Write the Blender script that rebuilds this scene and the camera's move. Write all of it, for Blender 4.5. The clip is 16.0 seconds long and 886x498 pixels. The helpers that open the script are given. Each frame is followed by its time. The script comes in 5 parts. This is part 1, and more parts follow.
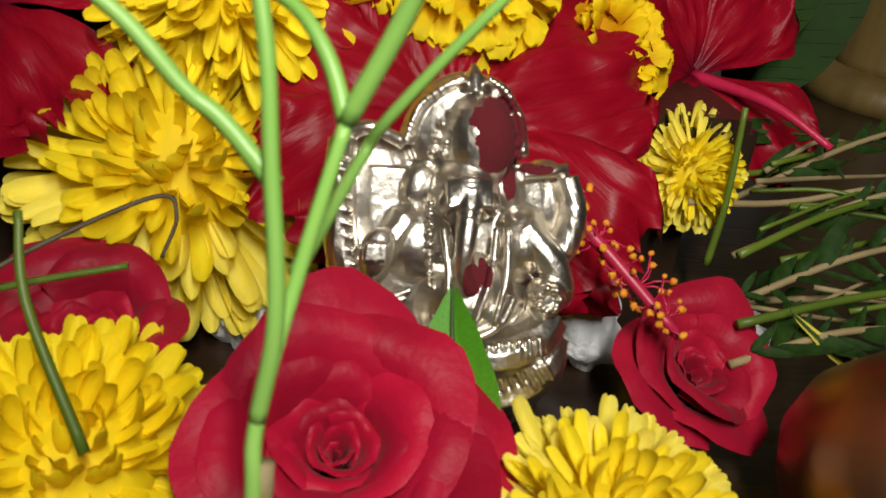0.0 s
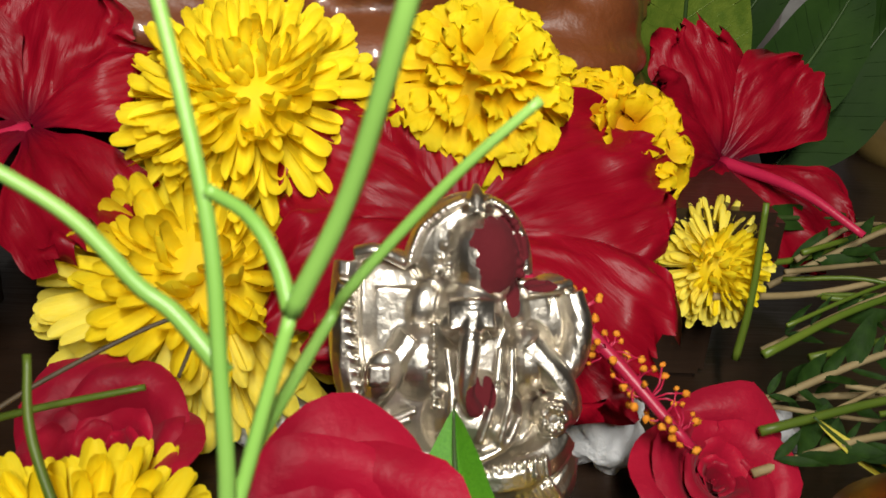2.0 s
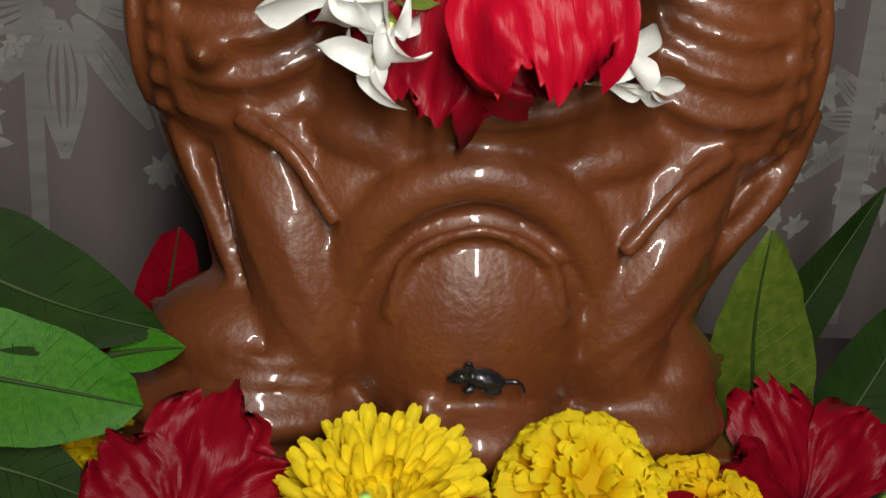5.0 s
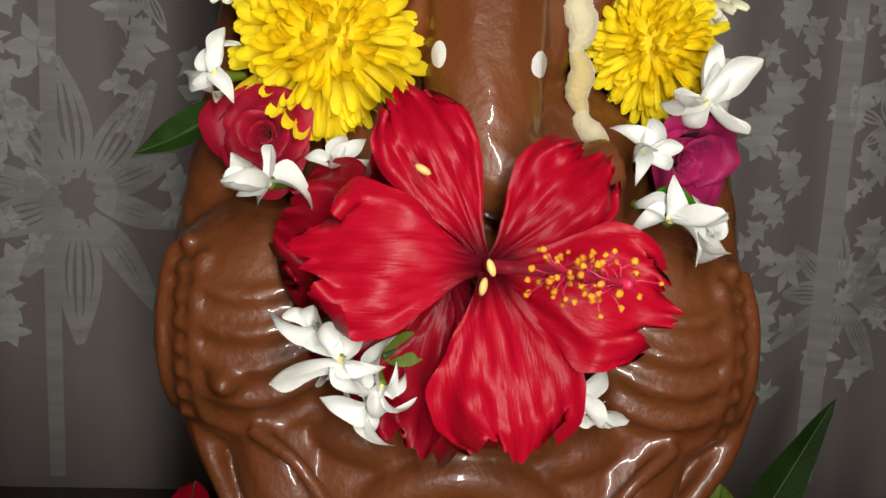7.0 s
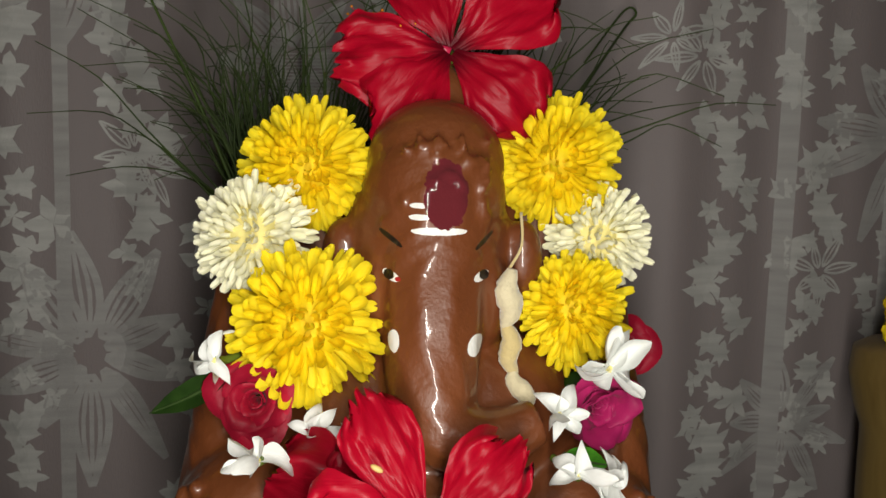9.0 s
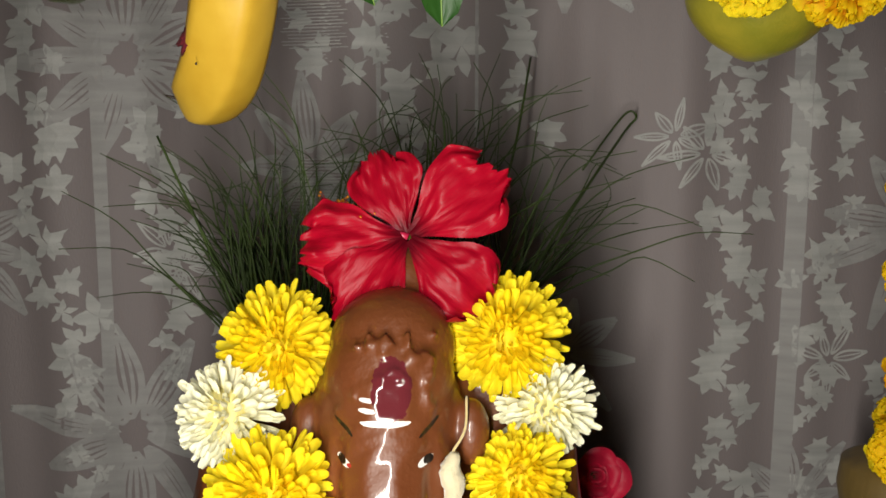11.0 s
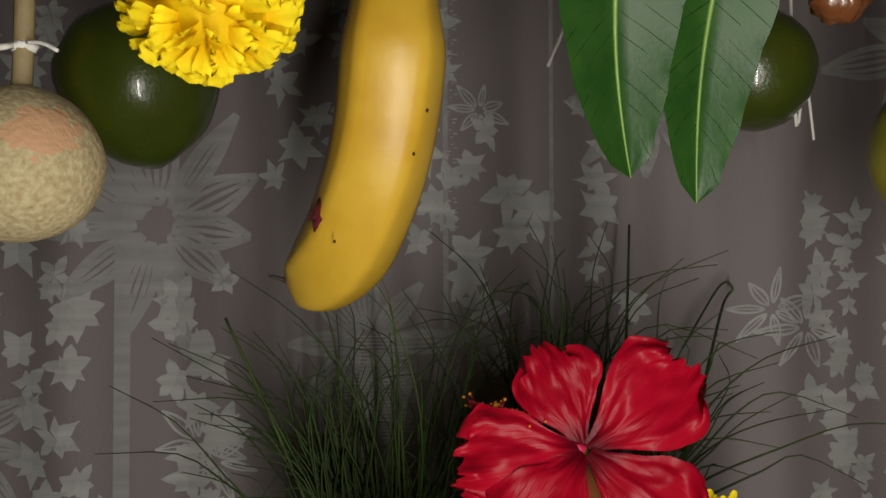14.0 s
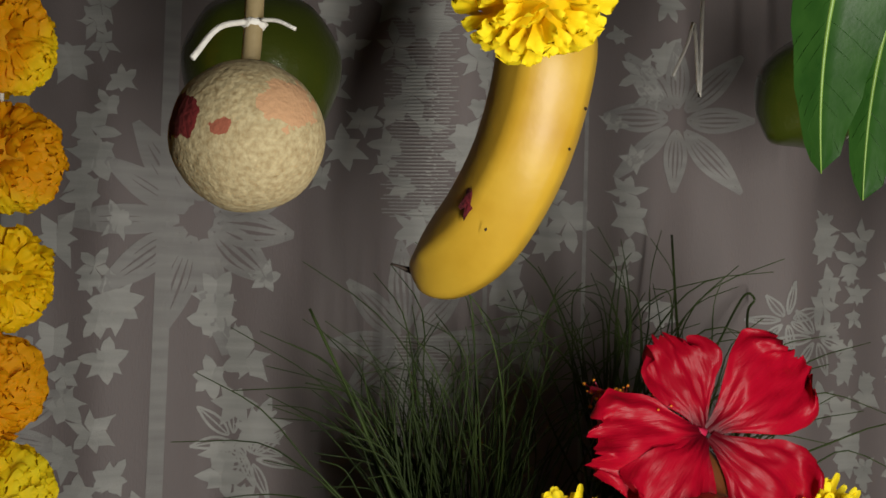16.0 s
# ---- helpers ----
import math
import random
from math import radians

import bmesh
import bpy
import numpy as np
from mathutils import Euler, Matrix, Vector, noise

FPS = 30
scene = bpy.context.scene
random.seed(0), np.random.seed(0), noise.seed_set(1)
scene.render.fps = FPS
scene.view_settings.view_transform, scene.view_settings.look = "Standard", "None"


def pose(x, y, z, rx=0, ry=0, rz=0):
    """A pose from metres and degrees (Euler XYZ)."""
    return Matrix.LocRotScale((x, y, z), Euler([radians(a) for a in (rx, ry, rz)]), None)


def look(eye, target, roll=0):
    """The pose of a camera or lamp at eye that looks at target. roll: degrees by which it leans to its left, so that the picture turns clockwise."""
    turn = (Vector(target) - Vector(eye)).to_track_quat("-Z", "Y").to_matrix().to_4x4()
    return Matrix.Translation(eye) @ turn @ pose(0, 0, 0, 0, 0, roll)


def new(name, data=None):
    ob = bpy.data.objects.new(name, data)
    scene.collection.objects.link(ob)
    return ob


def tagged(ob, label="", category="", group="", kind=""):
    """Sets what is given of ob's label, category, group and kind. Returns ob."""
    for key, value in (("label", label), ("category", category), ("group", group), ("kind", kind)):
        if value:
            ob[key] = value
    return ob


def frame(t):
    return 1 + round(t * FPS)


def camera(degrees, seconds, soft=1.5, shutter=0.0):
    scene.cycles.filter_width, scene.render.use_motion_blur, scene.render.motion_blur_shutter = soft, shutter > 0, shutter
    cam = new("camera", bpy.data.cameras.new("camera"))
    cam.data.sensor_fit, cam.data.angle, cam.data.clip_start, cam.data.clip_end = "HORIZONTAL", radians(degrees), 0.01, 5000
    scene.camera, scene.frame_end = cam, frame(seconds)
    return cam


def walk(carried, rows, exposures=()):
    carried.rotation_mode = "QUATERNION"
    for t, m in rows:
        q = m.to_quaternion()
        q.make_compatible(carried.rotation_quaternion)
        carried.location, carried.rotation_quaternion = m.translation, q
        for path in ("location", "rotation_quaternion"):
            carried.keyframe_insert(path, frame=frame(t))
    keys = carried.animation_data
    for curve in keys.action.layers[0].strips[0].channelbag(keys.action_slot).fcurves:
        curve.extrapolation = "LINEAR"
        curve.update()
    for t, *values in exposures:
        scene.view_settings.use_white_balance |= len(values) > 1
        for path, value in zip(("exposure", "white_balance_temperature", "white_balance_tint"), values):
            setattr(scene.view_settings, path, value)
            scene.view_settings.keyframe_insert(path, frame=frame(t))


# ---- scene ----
cam = camera(52.4, 16.0, soft=1.5)
cam.data.dof.use_dof, cam.data.dof.focus_distance, cam.data.dof.aperture_fstop = True, 0.34, 50.0
# the levelled world: origin on the table under the clay idol, x right, y to the curtain, z up
SIZE = 0.85
LEVEL = Matrix.Scale(SIZE, 4) @ pose(0, 0, 0, 0, -8.5, 0) @ pose(-0.076, -0.40, -0.045)
PATH = [
    (0, (0.059, 0.031, 0.198), (0.277, 1.797, -0.716), -0.3),
    (0.5, (0.068, 0.037, 0.191), (0.262, 1.828, -0.677), -0.9),
    (1, (0.073, 0.039, 0.197), (0.234, 1.848, -0.642), -1.6),
    (1.5, (0.076, 0.034, 0.202), (0.184, 1.857, -0.613), -2.9),
    (2, (0.075, 0.034, 0.213), (0.154, 1.863, -0.592), -3.6),
    (2.5, (0.071, 0.034, 0.236), (0.134, 1.87, -0.553), -3.8),
    (3, (0.062, 0.035, 0.255), (0.104, 1.892, -0.485), -4.6),
    (3.5, (0.054, 0.037, 0.277), (0.081, 1.909, -0.426), -4.8),
    (3.7, (0.054, 0.036, 0.278), (0.069, 1.925, -0.379), -5.0),
    (5.8, (0.062, 0.027, 0.341), (0.103, 1.977, -0.099), -5.5),
    (6, (0.063, 0.022, 0.35), (0.108, 1.977, -0.069), -5.6),
    (6.5, (0.071, 0.011, 0.377), (0.121, 1.974, -0.003), -6.1),
    (7, (0.072, -0.003, 0.407), (0.13, 1.969, 0.076), -6.2),
    (7.5, (0.078, -0.016, 0.428), (0.146, 1.964, 0.154), -6.4),
    (8, (0.084, -0.036, 0.46), (0.159, 1.948, 0.214), -6.7),
    (8.5, (0.092, -0.056, 0.486), (0.168, 1.928, 0.242), -6.9),
    (9, (0.104, -0.079, 0.522), (0.178, 1.905, 0.278), -7.4),
    (9.5, (0.124, -0.093, 0.555), (0.187, 1.89, 0.301), -8.1),
    (9.7, (0.128, -0.097, 0.568), (0.189, 1.886, 0.317), -8.1),
    (11.8, (0.228, -0.11, 0.652), (0.01, 1.855, 0.346), -8.9),
    (12, (0.207, -0.084, 0.647), (-0.012, 1.88, 0.336), -8.9),
    (12.5, (0.177, -0.036, 0.668), (-0.015, 1.941, 0.442), -9.0),
    (13, (0.153, -0.009, 0.671), (0.029, 1.984, 0.566), -9.2),
    (13.5, (0.116, -0.006, 0.673), (0.1, 1.994, 0.664), -8.8),
    (14, (0.072, -0.011, 0.674), (0.136, 1.988, 0.709), -8.8),
    (14.5, (0.028, -0.01, 0.67), (0.179, 1.984, 0.714), -8.9),
    (15, (-0.013, -0.013, 0.671), (0.187, 1.977, 0.718), -8.5),
    (15.5, (-0.046, -0.017, 0.673), (0.18, 1.97, 0.714), -7.9),
    (16, (-0.052, -0.024, 0.673), (0.217, 1.957, 0.73), -7.1),
]
walk(cam, [(t, look(LEVEL @ Vector(eye), LEVEL @ Vector(target), roll + 8.5)) for t, eye, target, roll in PATH],
     exposures=[(0, 0.48), (1, 0.52), (2, 0.62), (3, 0.45), (3.5, 0.30), (6, 0.0), (7.5, 0.0), (9, 0.0), (10.5, 0.35), (12, 0.60), (13, 0.27), (13.5, 0.15), (14, -0.10), (15, 0.0), (16, 0.15)])

# ---- light: one hand-held lamp behind the lens, and a dim room ----
world = bpy.data.worlds.new("world")
scene.world = world
world.use_nodes = True
world.node_tree.nodes["Background"].inputs[0].default_value = (0.9, 0.92, 1.0, 1)
world.node_tree.nodes["Background"].inputs[1].default_value = 0.06
lamp_data = bpy.data.lights.new("hand_lamp", "AREA")
lamp_data.shape, lamp_data.size, lamp_data.size_y = "RECTANGLE", 0.022, 0.40
lamp_data.energy, lamp_data.color = 2.8, (1.0, 0.96, 0.88)
new("hand_lamp", lamp_data).matrix_world = look((-0.018, -0.430, 0.395), (0.02, 0.1, 0.49))


# ---- materials ----
def mat(name, c1, c2, scale=40, rough=0.5, bump=0.15, bump_scale=300, stretch=(1, 1, 1), metal=0.0, coat=0.0,
        rand=0.12, contrast=0.5, sheen=0.0, trans=0.0, coords="Object", spec=0.5, heart=None, rim=None):
    m = bpy.data.materials.new(name)
    m.use_nodes = True
    nt = m.node_tree
    n, l = nt.nodes, nt.links
    b = n["Principled BSDF"]
    tc = n.new("ShaderNodeTexCoord")
    mp = n.new("ShaderNodeMapping")
    mp.inputs["Scale"].default_value = stretch
    l.new(tc.outputs[coords], mp.inputs[0])
    no = n.new("ShaderNodeTexNoise")
    no.inputs["Scale"].default_value, no.inputs["Detail"].default_value = scale, 6
    l.new(mp.outputs[0], no.inputs["Vector"])
    ramp = n.new("ShaderNodeValToRGB")
    ramp.color_ramp.elements[0].position, ramp.color_ramp.elements[1].position = 0.5 - contrast / 2, 0.5 + contrast / 2
    ramp.color_ramp.elements[0].color, ramp.color_ramp.elements[1].color = (*c1, 1), (*c2, 1)
    l.new(no.outputs[0], ramp.inputs[0])
    info = n.new("ShaderNodeObjectInfo")
    mr = n.new("ShaderNodeMapRange")
    mr.inputs[3].default_value, mr.inputs[4].default_value = 1 - rand, 1 + rand
    l.new(info.outputs["Random"], mr.inputs[0])
    hsv = n.new("ShaderNodeHueSaturation")
    l.new(mr.outputs[0], hsv.inputs["Value"])
    l.new(ramp.outputs[0], hsv.inputs["Color"])
    col = hsv.outputs[0]
    if heart or rim:
        sx = n.new("ShaderNodeSeparateXYZ")
        l.new(tc.outputs["Object"], sx.inputs[0])
        wob = n.new("ShaderNodeMath")
        wob.operation = "MULTIPLY_ADD"
        wob.inputs[1].default_value, wob.inputs[2].default_value = 0.22, -0.11
        l.new(no.outputs[0], wob.inputs[0])
        ad = n.new("ShaderNodeMath")
        l.new(sx.outputs[0], ad.inputs[0])
        l.new(wob.outputs[0], ad.inputs[1])
        for spot in (heart, rim):
            if spot:
                g = n.new("ShaderNodeMapRange")
                g.interpolation_type = "SMOOTHSTEP"
                g.inputs[1].default_value, g.inputs[2].default_value = spot[1], spot[2]
                l.new(ad.outputs[0], g.inputs[0])
                mx = n.new("ShaderNodeMix")
                mx.data_type = "RGBA"
                l.new(g.outputs[0], mx.inputs[0])
                l.new(col, mx.inputs[7 if spot is heart else 6])
                mx.inputs[6 if spot is heart else 7].default_value = (*spot[0], 1)
                col = mx.outputs[2]
    l.new(col, b.inputs["Base Color"])
    fine = n.new("ShaderNodeTexNoise")
    fine.inputs["Scale"].default_value, fine.inputs["Detail"].default_value = bump_scale, 4
    l.new(mp.outputs[0], fine.inputs["Vector"])
    bp = n.new("ShaderNodeBump")
    bp.inputs["Strength"].default_value, bp.inputs["Distance"].default_value = bump, 0.001
    l.new(fine.outputs[0], bp.inputs["Height"])
    l.new(bp.outputs[0], b.inputs["Normal"])
    rr = n.new("ShaderNodeMapRange")
    rr.inputs[3].default_value, rr.inputs[4].default_value = max(0.03, rough - 0.08), min(1, rough + 0.08)
    l.new(no.outputs[0], rr.inputs[0])
    l.new(rr.outputs[0], b.inputs["Roughness"])
    b.inputs["Metallic"].default_value = metal
    b.inputs["Coat Weight"].default_value = coat
    b.inputs["Coat Roughness"].default_value = 0.08
    b.inputs["Sheen Weight"].default_value = sheen
    b.inputs["Specular IOR Level"].default_value = spec
    if trans:
        t = n.new("ShaderNodeBsdfTranslucent")
        l.new(col, t.inputs[0])
        mx = n.new("ShaderNodeMixShader")
        mx.inputs[0].default_value = trans
        l.new(b.outputs[0], mx.inputs[1])
        l.new(t.outputs[0], mx.inputs[2])
        l.new(mx.outputs[0], n["Material Output"].inputs[0])
    return m


PET = dict(stretch=(1.5, 14, 3), rough=0.6, spec=0.22, rand=0.08)
M_YEL = mat("petal_yellow", (0.96, 0.76, 0.012), (0.98, 0.85, 0.040), 2, bump=0.25, bump_scale=6, trans=0.30, heart=((0.96, 0.74, 0.010), 0.0, 0.6), **PET)
M_AMB = mat("petal_amber", (0.95, 0.71, 0.006), (0.98, 0.82, 0.018), 2, bump=0.25, bump_scale=6, trans=0.30, heart=((0.95, 0.69, 0.006), 0.0, 0.5), **PET)
M_PALE = mat("petal_pale_yellow", (0.96, 0.81, 0.07), (0.98, 0.88, 0.18), 2, bump=0.25, bump_scale=6, trans=0.30, heart=((0.95, 0.72, 0.015), 0.0, 0.6), **PET)
M_CREAM = mat("petal_cream", (0.90, 0.88, 0.60), (0.94, 0.93, 0.78), 2, bump=0.25, bump_scale=6, trans=0.16, heart=((0.86, 0.76, 0.30), 0.0, 0.5), **PET)
M_WHITE = mat("petal_white", (0.82, 0.84, 0.80), (0.90, 0.92, 0.90), 2, bump=0.25, bump_scale=6, trans=0.15, **PET)
M_MARI = mat("marigold_yellow", (0.96, 0.74, 0.008), (0.98, 0.84, 0.025), 3, bump=0.35, bump_scale=8, trans=0.42, rough=0.65, spec=0.2, rand=0.10, heart=((0.90, 0.60, 0.004), 0.3, 0.8))
M_GOLD = mat("marigold_gold", (0.94, 0.63, 0.005), (0.97, 0.76, 0.014), 3, bump=0.35, bump_scale=8, trans=0.42, rough=0.65, spec=0.2, rand=0.12, heart=((0.80, 0.38, 0.003), 0.3, 0.8))
HIB = dict(stretch=(1.2, 13, 3), trans=0.06, rough=0.38, spec=0.18)
M_HIB = mat("hibiscus_red", (0.32, 0.0015, 0.012), (0.41, 0.003, 0.021), 2.0, bump=0.26, bump_scale=5.0, contrast=1.0, heart=((0.09, 0.001, 0.006), 0.04, 0.30), rim=((0.16, 0.004, 0.03), 0.96, 1.05), **HIB)
M_HIBD = mat("hibiscus_dark_red", (0.20, 0.0015, 0.008), (0.28, 0.003, 0.016), 2.0, bump=0.26, bump_scale=5.0, contrast=1.0, heart=((0.12, 0.002, 0.012), 0.02, 0.26), rim=((0.12, 0.004, 0.03), 0.92, 1.04), **HIB)
M_ROSE = mat("rose_crimson", (0.34, 0.003, 0.022), (0.55, 0.008, 0.045), 30, rough=0.5, bump=0.3, bump_scale=400, trans=0.12, spec=0.2, sheen=0.05, rand=0.22)
M_ROSED = mat("rose_deep_red", (0.26, 0.003, 0.02), (0.46, 0.008, 0.035), 30, rough=0.5, bump=0.3, bump_scale=400, trans=0.06, spec=0.2, sheen=0.05, rand=0.22)
M_ROSEP = mat("rose_magenta", (0.30, 0.008, 0.08), (0.44, 0.02, 0.12), 30, rough=0.5, bump=0.3, bump_scale=400, trans=0.06, spec=0.2, sheen=0.05, rand=0.22)
M_PINK = mat("stigma_pink", (0.40, 0.010, 0.045), (0.54, 0.02, 0.08), 60, rough=0.4)
M_ANTH = mat("anther_orange", (0.66, 0.19, 0.008), (0.82, 0.33, 0.02), 200, rough=0.7, bump=0.5, bump_scale=900)
M_LEAF = mat("leaf_green", (0.009, 0.026, 0.004), (0.022, 0.055, 0.008), 5, rough=0.6, bump=0.15, bump_scale=28, trans=0.05, coat=0.0, spec=0.12)
M_LEAFB = mat("leaf_bright_green", (0.03, 0.15, 0.010), (0.07, 0.25, 0.018), 35, rough=0.4, bump=0.25, bump_scale=160, trans=0.1, coat=0.0, spec=0.2)
M_LEAFL = mat("young_leaf_green", (0.06, 0.25, 0.012), (0.11, 0.36, 0.02), 60, rough=0.4, bump=0.25, bump_scale=300, trans=0.1)
M_LEAFY = mat("leaf_yellow_green", (0.07, 0.13, 0.012), (0.15, 0.21, 0.022), 25, rough=0.45, bump=0.3, bump_scale=160, trans=0.1)
M_RIB = mat("leaf_midrib", (0.12, 0.21, 0.035), (0.18, 0.29, 0.06), 80, rough=0.45)
M_LEAFH = mat("hanging_leaf_green", (0.012, 0.046, 0.007), (0.026, 0.078, 0.012), 8, rough=0.40, bump=0.08, bump_scale=60, trans=0.06, spec=0.22)
M_RIBD = mat("dark_leaf_midrib", (0.025, 0.055, 0.010), (0.045, 0.085, 0.018), 80, rough=0.5)
M_STALK = mat("fresh_stalk", (0.21, 0.45, 0.075), (0.34, 0.59, 0.14), 50, rough=0.38, bump=0.25, bump_scale=200, stretch=(1, 1, 0.15), trans=0.1)
M_BLADE = mat("grass_blade", (0.022, 0.042, 0.006), (0.062, 0.105, 0.014), 30, rough=0.65, bump=0.2)
M_DRY = mat("dry_stem", (0.22, 0.16, 0.07), (0.36, 0.28, 0.14), 60, rough=0.7, bump=0.4)
M_STICK = mat("brown_stick", (0.05, 0.035, 0.02), (0.10, 0.07, 0.035), 90, rough=0.6, bump=0.4)
M_BANANA = mat("banana_peel", (0.55, 0.29, 0.016), (0.80, 0.53, 0.055), 26, rough=0.40, bump=0.35, bump_scale=60, contrast=0.6)
M_DARK = mat("dark_tip", (0.02, 0.014, 0.01), (0.05, 0.03, 0.02), 200, rough=0.7, bump=0.5)
M_LIME = mat("green_fruit_peel", (0.022, 0.040, 0.004), (0.062, 0.078, 0.008), 14, rough=0.28, bump=0.25, bump_scale=500, coat=0.3)
M_LIMEY = mat("ripening_fruit_peel", (0.12, 0.15, 0.012), (0.40, 0.32, 0.03), 22, rough=0.35, bump=0.25, bump_scale=500, coat=0.2)
M_THREAD = mat("cotton_thread", (0.62, 0.60, 0.55), (0.75, 0.73, 0.68), 300, rough=0.9, bump=0.6, bump_scale=1500)
M_COTTON = mat("cotton_wool", (0.50, 0.43, 0.26), (0.62, 0.55, 0.37), 60, rough=0.95, bump=0.8, bump_scale=500, sheen=0.6)
M_COTTONY = mat("turmeric_cotton", (0.55, 0.42, 0.16), (0.64, 0.52, 0.26), 60, rough=0.95, bump=0.8, bump_scale=500, sheen=0.6)
M_CWHITE = mat("white_cotton", (0.62, 0.64, 0.66), (0.78, 0.80, 0.82), 80, rough=0.95, bump=0.9, bump_scale=400, sheen=0.5)
M_COPPER = mat("copper", (0.30, 0.135, 0.070), (0.42, 0.20, 0.105), 40, rough=0.36, bump=0.12, bump_scale=250, metal=1.0)
M_WOOD = mat("stained_wood", (0.014, 0.008, 0.005), (0.035, 0.018, 0.010), 9, rough=0.38, bump=0.3, bump_scale=60, stretch=(0.6, 6, 6), coat=0.3)
M_BAMBOO = mat("turned_wood_yellow", (0.12, 0.075, 0.02), (0.22, 0.15, 0.045), 20, rough=0.5, bump=0.3, bump_scale=80, stretch=(3, 3, 0.6))
M_CURT = mat("curtain_cloth", (0.200, 0.169, 0.168), (0.258, 0.222, 0.220), 5, rough=0.55, bump=0.35, bump_scale=900, stretch=(1, 1, 0.3), sheen=0.25, spec=0.35)
M_WEAVE = mat("curtain_satin_weave", (0.36, 0.36, 0.345), (0.56, 0.56, 0.53), 30, rough=0.42, bump=0.4, bump_scale=700, stretch=(0.3, 1, 4), sheen=0.2)
M_WEAVEB = mat("curtain_faint_weave", (0.32, 0.31, 0.30), (0.46, 0.45, 0.435), 30, rough=0.45, bump=0.4, bump_scale=700, stretch=(0.3, 1, 4), sheen=0.2)
M_WALL = mat("painted_wall", (0.30, 0.29, 0.27), (0.38, 0.36, 0.34), 3, rough=0.8, bump=0.2, bump_scale=60)
M_FLOOR = mat("floor_tile", (0.16, 0.15, 0.14), (0.24, 0.22, 0.20), 4, rough=0.5, bump=0.1)
M_BLACK = mat("black_glaze", (0.006, 0.007, 0.009), (0.02, 0.02, 0.024), 60, rough=0.22, bump=0.4, bump_scale=500, coat=0.5)
M_SEED = mat("rice_grain", (0.70, 0.45, 0.12), (0.80, 0.58, 0.22), 300, rough=0.6)
M_BROWN = mat("brown_dried_fruit", (0.16, 0.05, 0.018), (0.28, 0.10, 0.03), 60, rough=0.3, bump=0.6, bump_scale=200, coat=0.4)


def masks(nt, coord, items, base, rough_out, metal_out=None, base_metal=None):
    """Painted spots on a base colour: items of (centre x, centre z, half width, half height, angle, colour, ragged, rough)."""
    n, l = nt.nodes, nt.links
    sep = n.new("ShaderNodeSeparateXYZ")
    l.new(coord, sep.inputs[0])
    noi = n.new("ShaderNodeTexNoise")
    noi.inputs["Scale"].default_value, noi.inputs["Detail"].default_value = 260, 6
    l.new(coord, noi.inputs["Vector"])

    def op(kind, a, b=None):
        m = n.new("ShaderNodeMath")
        m.operation = kind
        for i, v in enumerate((a, b)):
            if v is None:
                continue
            if isinstance(v, (int, float)):
                m.inputs[i].default_value = v
            else:
                l.new(v, m.inputs[i])
        return m.outputs[0]
    colour, rough, metal = base, rough_out, base_metal
    for cx, cz, hw, hh, ang, col, ragged, rg in items:
        dx, dz = op("SUBTRACT", sep.outputs[0], cx), op("SUBTRACT", sep.outputs[2], cz)
        ca, sa = math.cos(radians(ang)), math.sin(radians(ang))
        ux = op("DIVIDE", op("ADD", op("MULTIPLY", dx, ca), op("MULTIPLY", dz, sa)), hw)
        uz = op("DIVIDE", op("SUBTRACT", op("MULTIPLY", dz, ca), op("MULTIPLY", dx, sa)), hh)
        d = op("ADD", op("POWER", op("ABSOLUTE", ux), 2.2), op("POWER", op("ABSOLUTE", uz), 2.2))
        d = op("ADD", d, op("MULTIPLY", op("SUBTRACT", noi.outputs[0], 0.5), ragged * 2.5))
        front = op("LESS_THAN", sep.outputs[1], 0.03)
        f = op("MULTIPLY", op("LESS_THAN", d, 1.0), front)
        mx = n.new("ShaderNodeMix")
        mx.data_type = "RGBA"
        l.new(f, mx.inputs[0])
        l.new(colour, mx.inputs[6])
        mx.inputs[7].default_value = (*col, 1)
        colour = mx.outputs[2]
        r = n.new("ShaderNodeMix")
        l.new(f, r.inputs[0])
        l.new(rough, r.inputs[2])
        r.inputs[3].default_value = rg
        rough = r.outputs[0]
        if metal is not None:
            r = n.new("ShaderNodeMix")
            l.new(f, r.inputs[0])
            l.new(metal, r.inputs[2])
            r.inputs[3].default_value = 0.0
            metal = r.outputs[0]
    return colour, rough, metal


def painted(m, items, metal=False, coat=None):
    """Adds painted spots to a material made by mat()."""
    nt = m.node_tree
    n, l = nt.nodes, nt.links
    b = n["Principled BSDF"]
    base = b.inputs["Base Color"].links[0].from_socket
    rough = b.inputs["Roughness"].links[0].from_socket
    bm = None
    if metal:
        v = n.new("ShaderNodeValue")
        v.outputs[0].default_value = 1.0
        bm = v.outputs[0]
    tc = n.new("ShaderNodeTexCoord")
    c, r, me = masks(nt, tc.outputs["Object"], items, base, rough, None, bm)
    l.new(c, b.inputs["Base Color"])
    l.new(r, b.inputs["Roughness"])
    if metal:
        l.new(me, b.inputs["Metallic"])


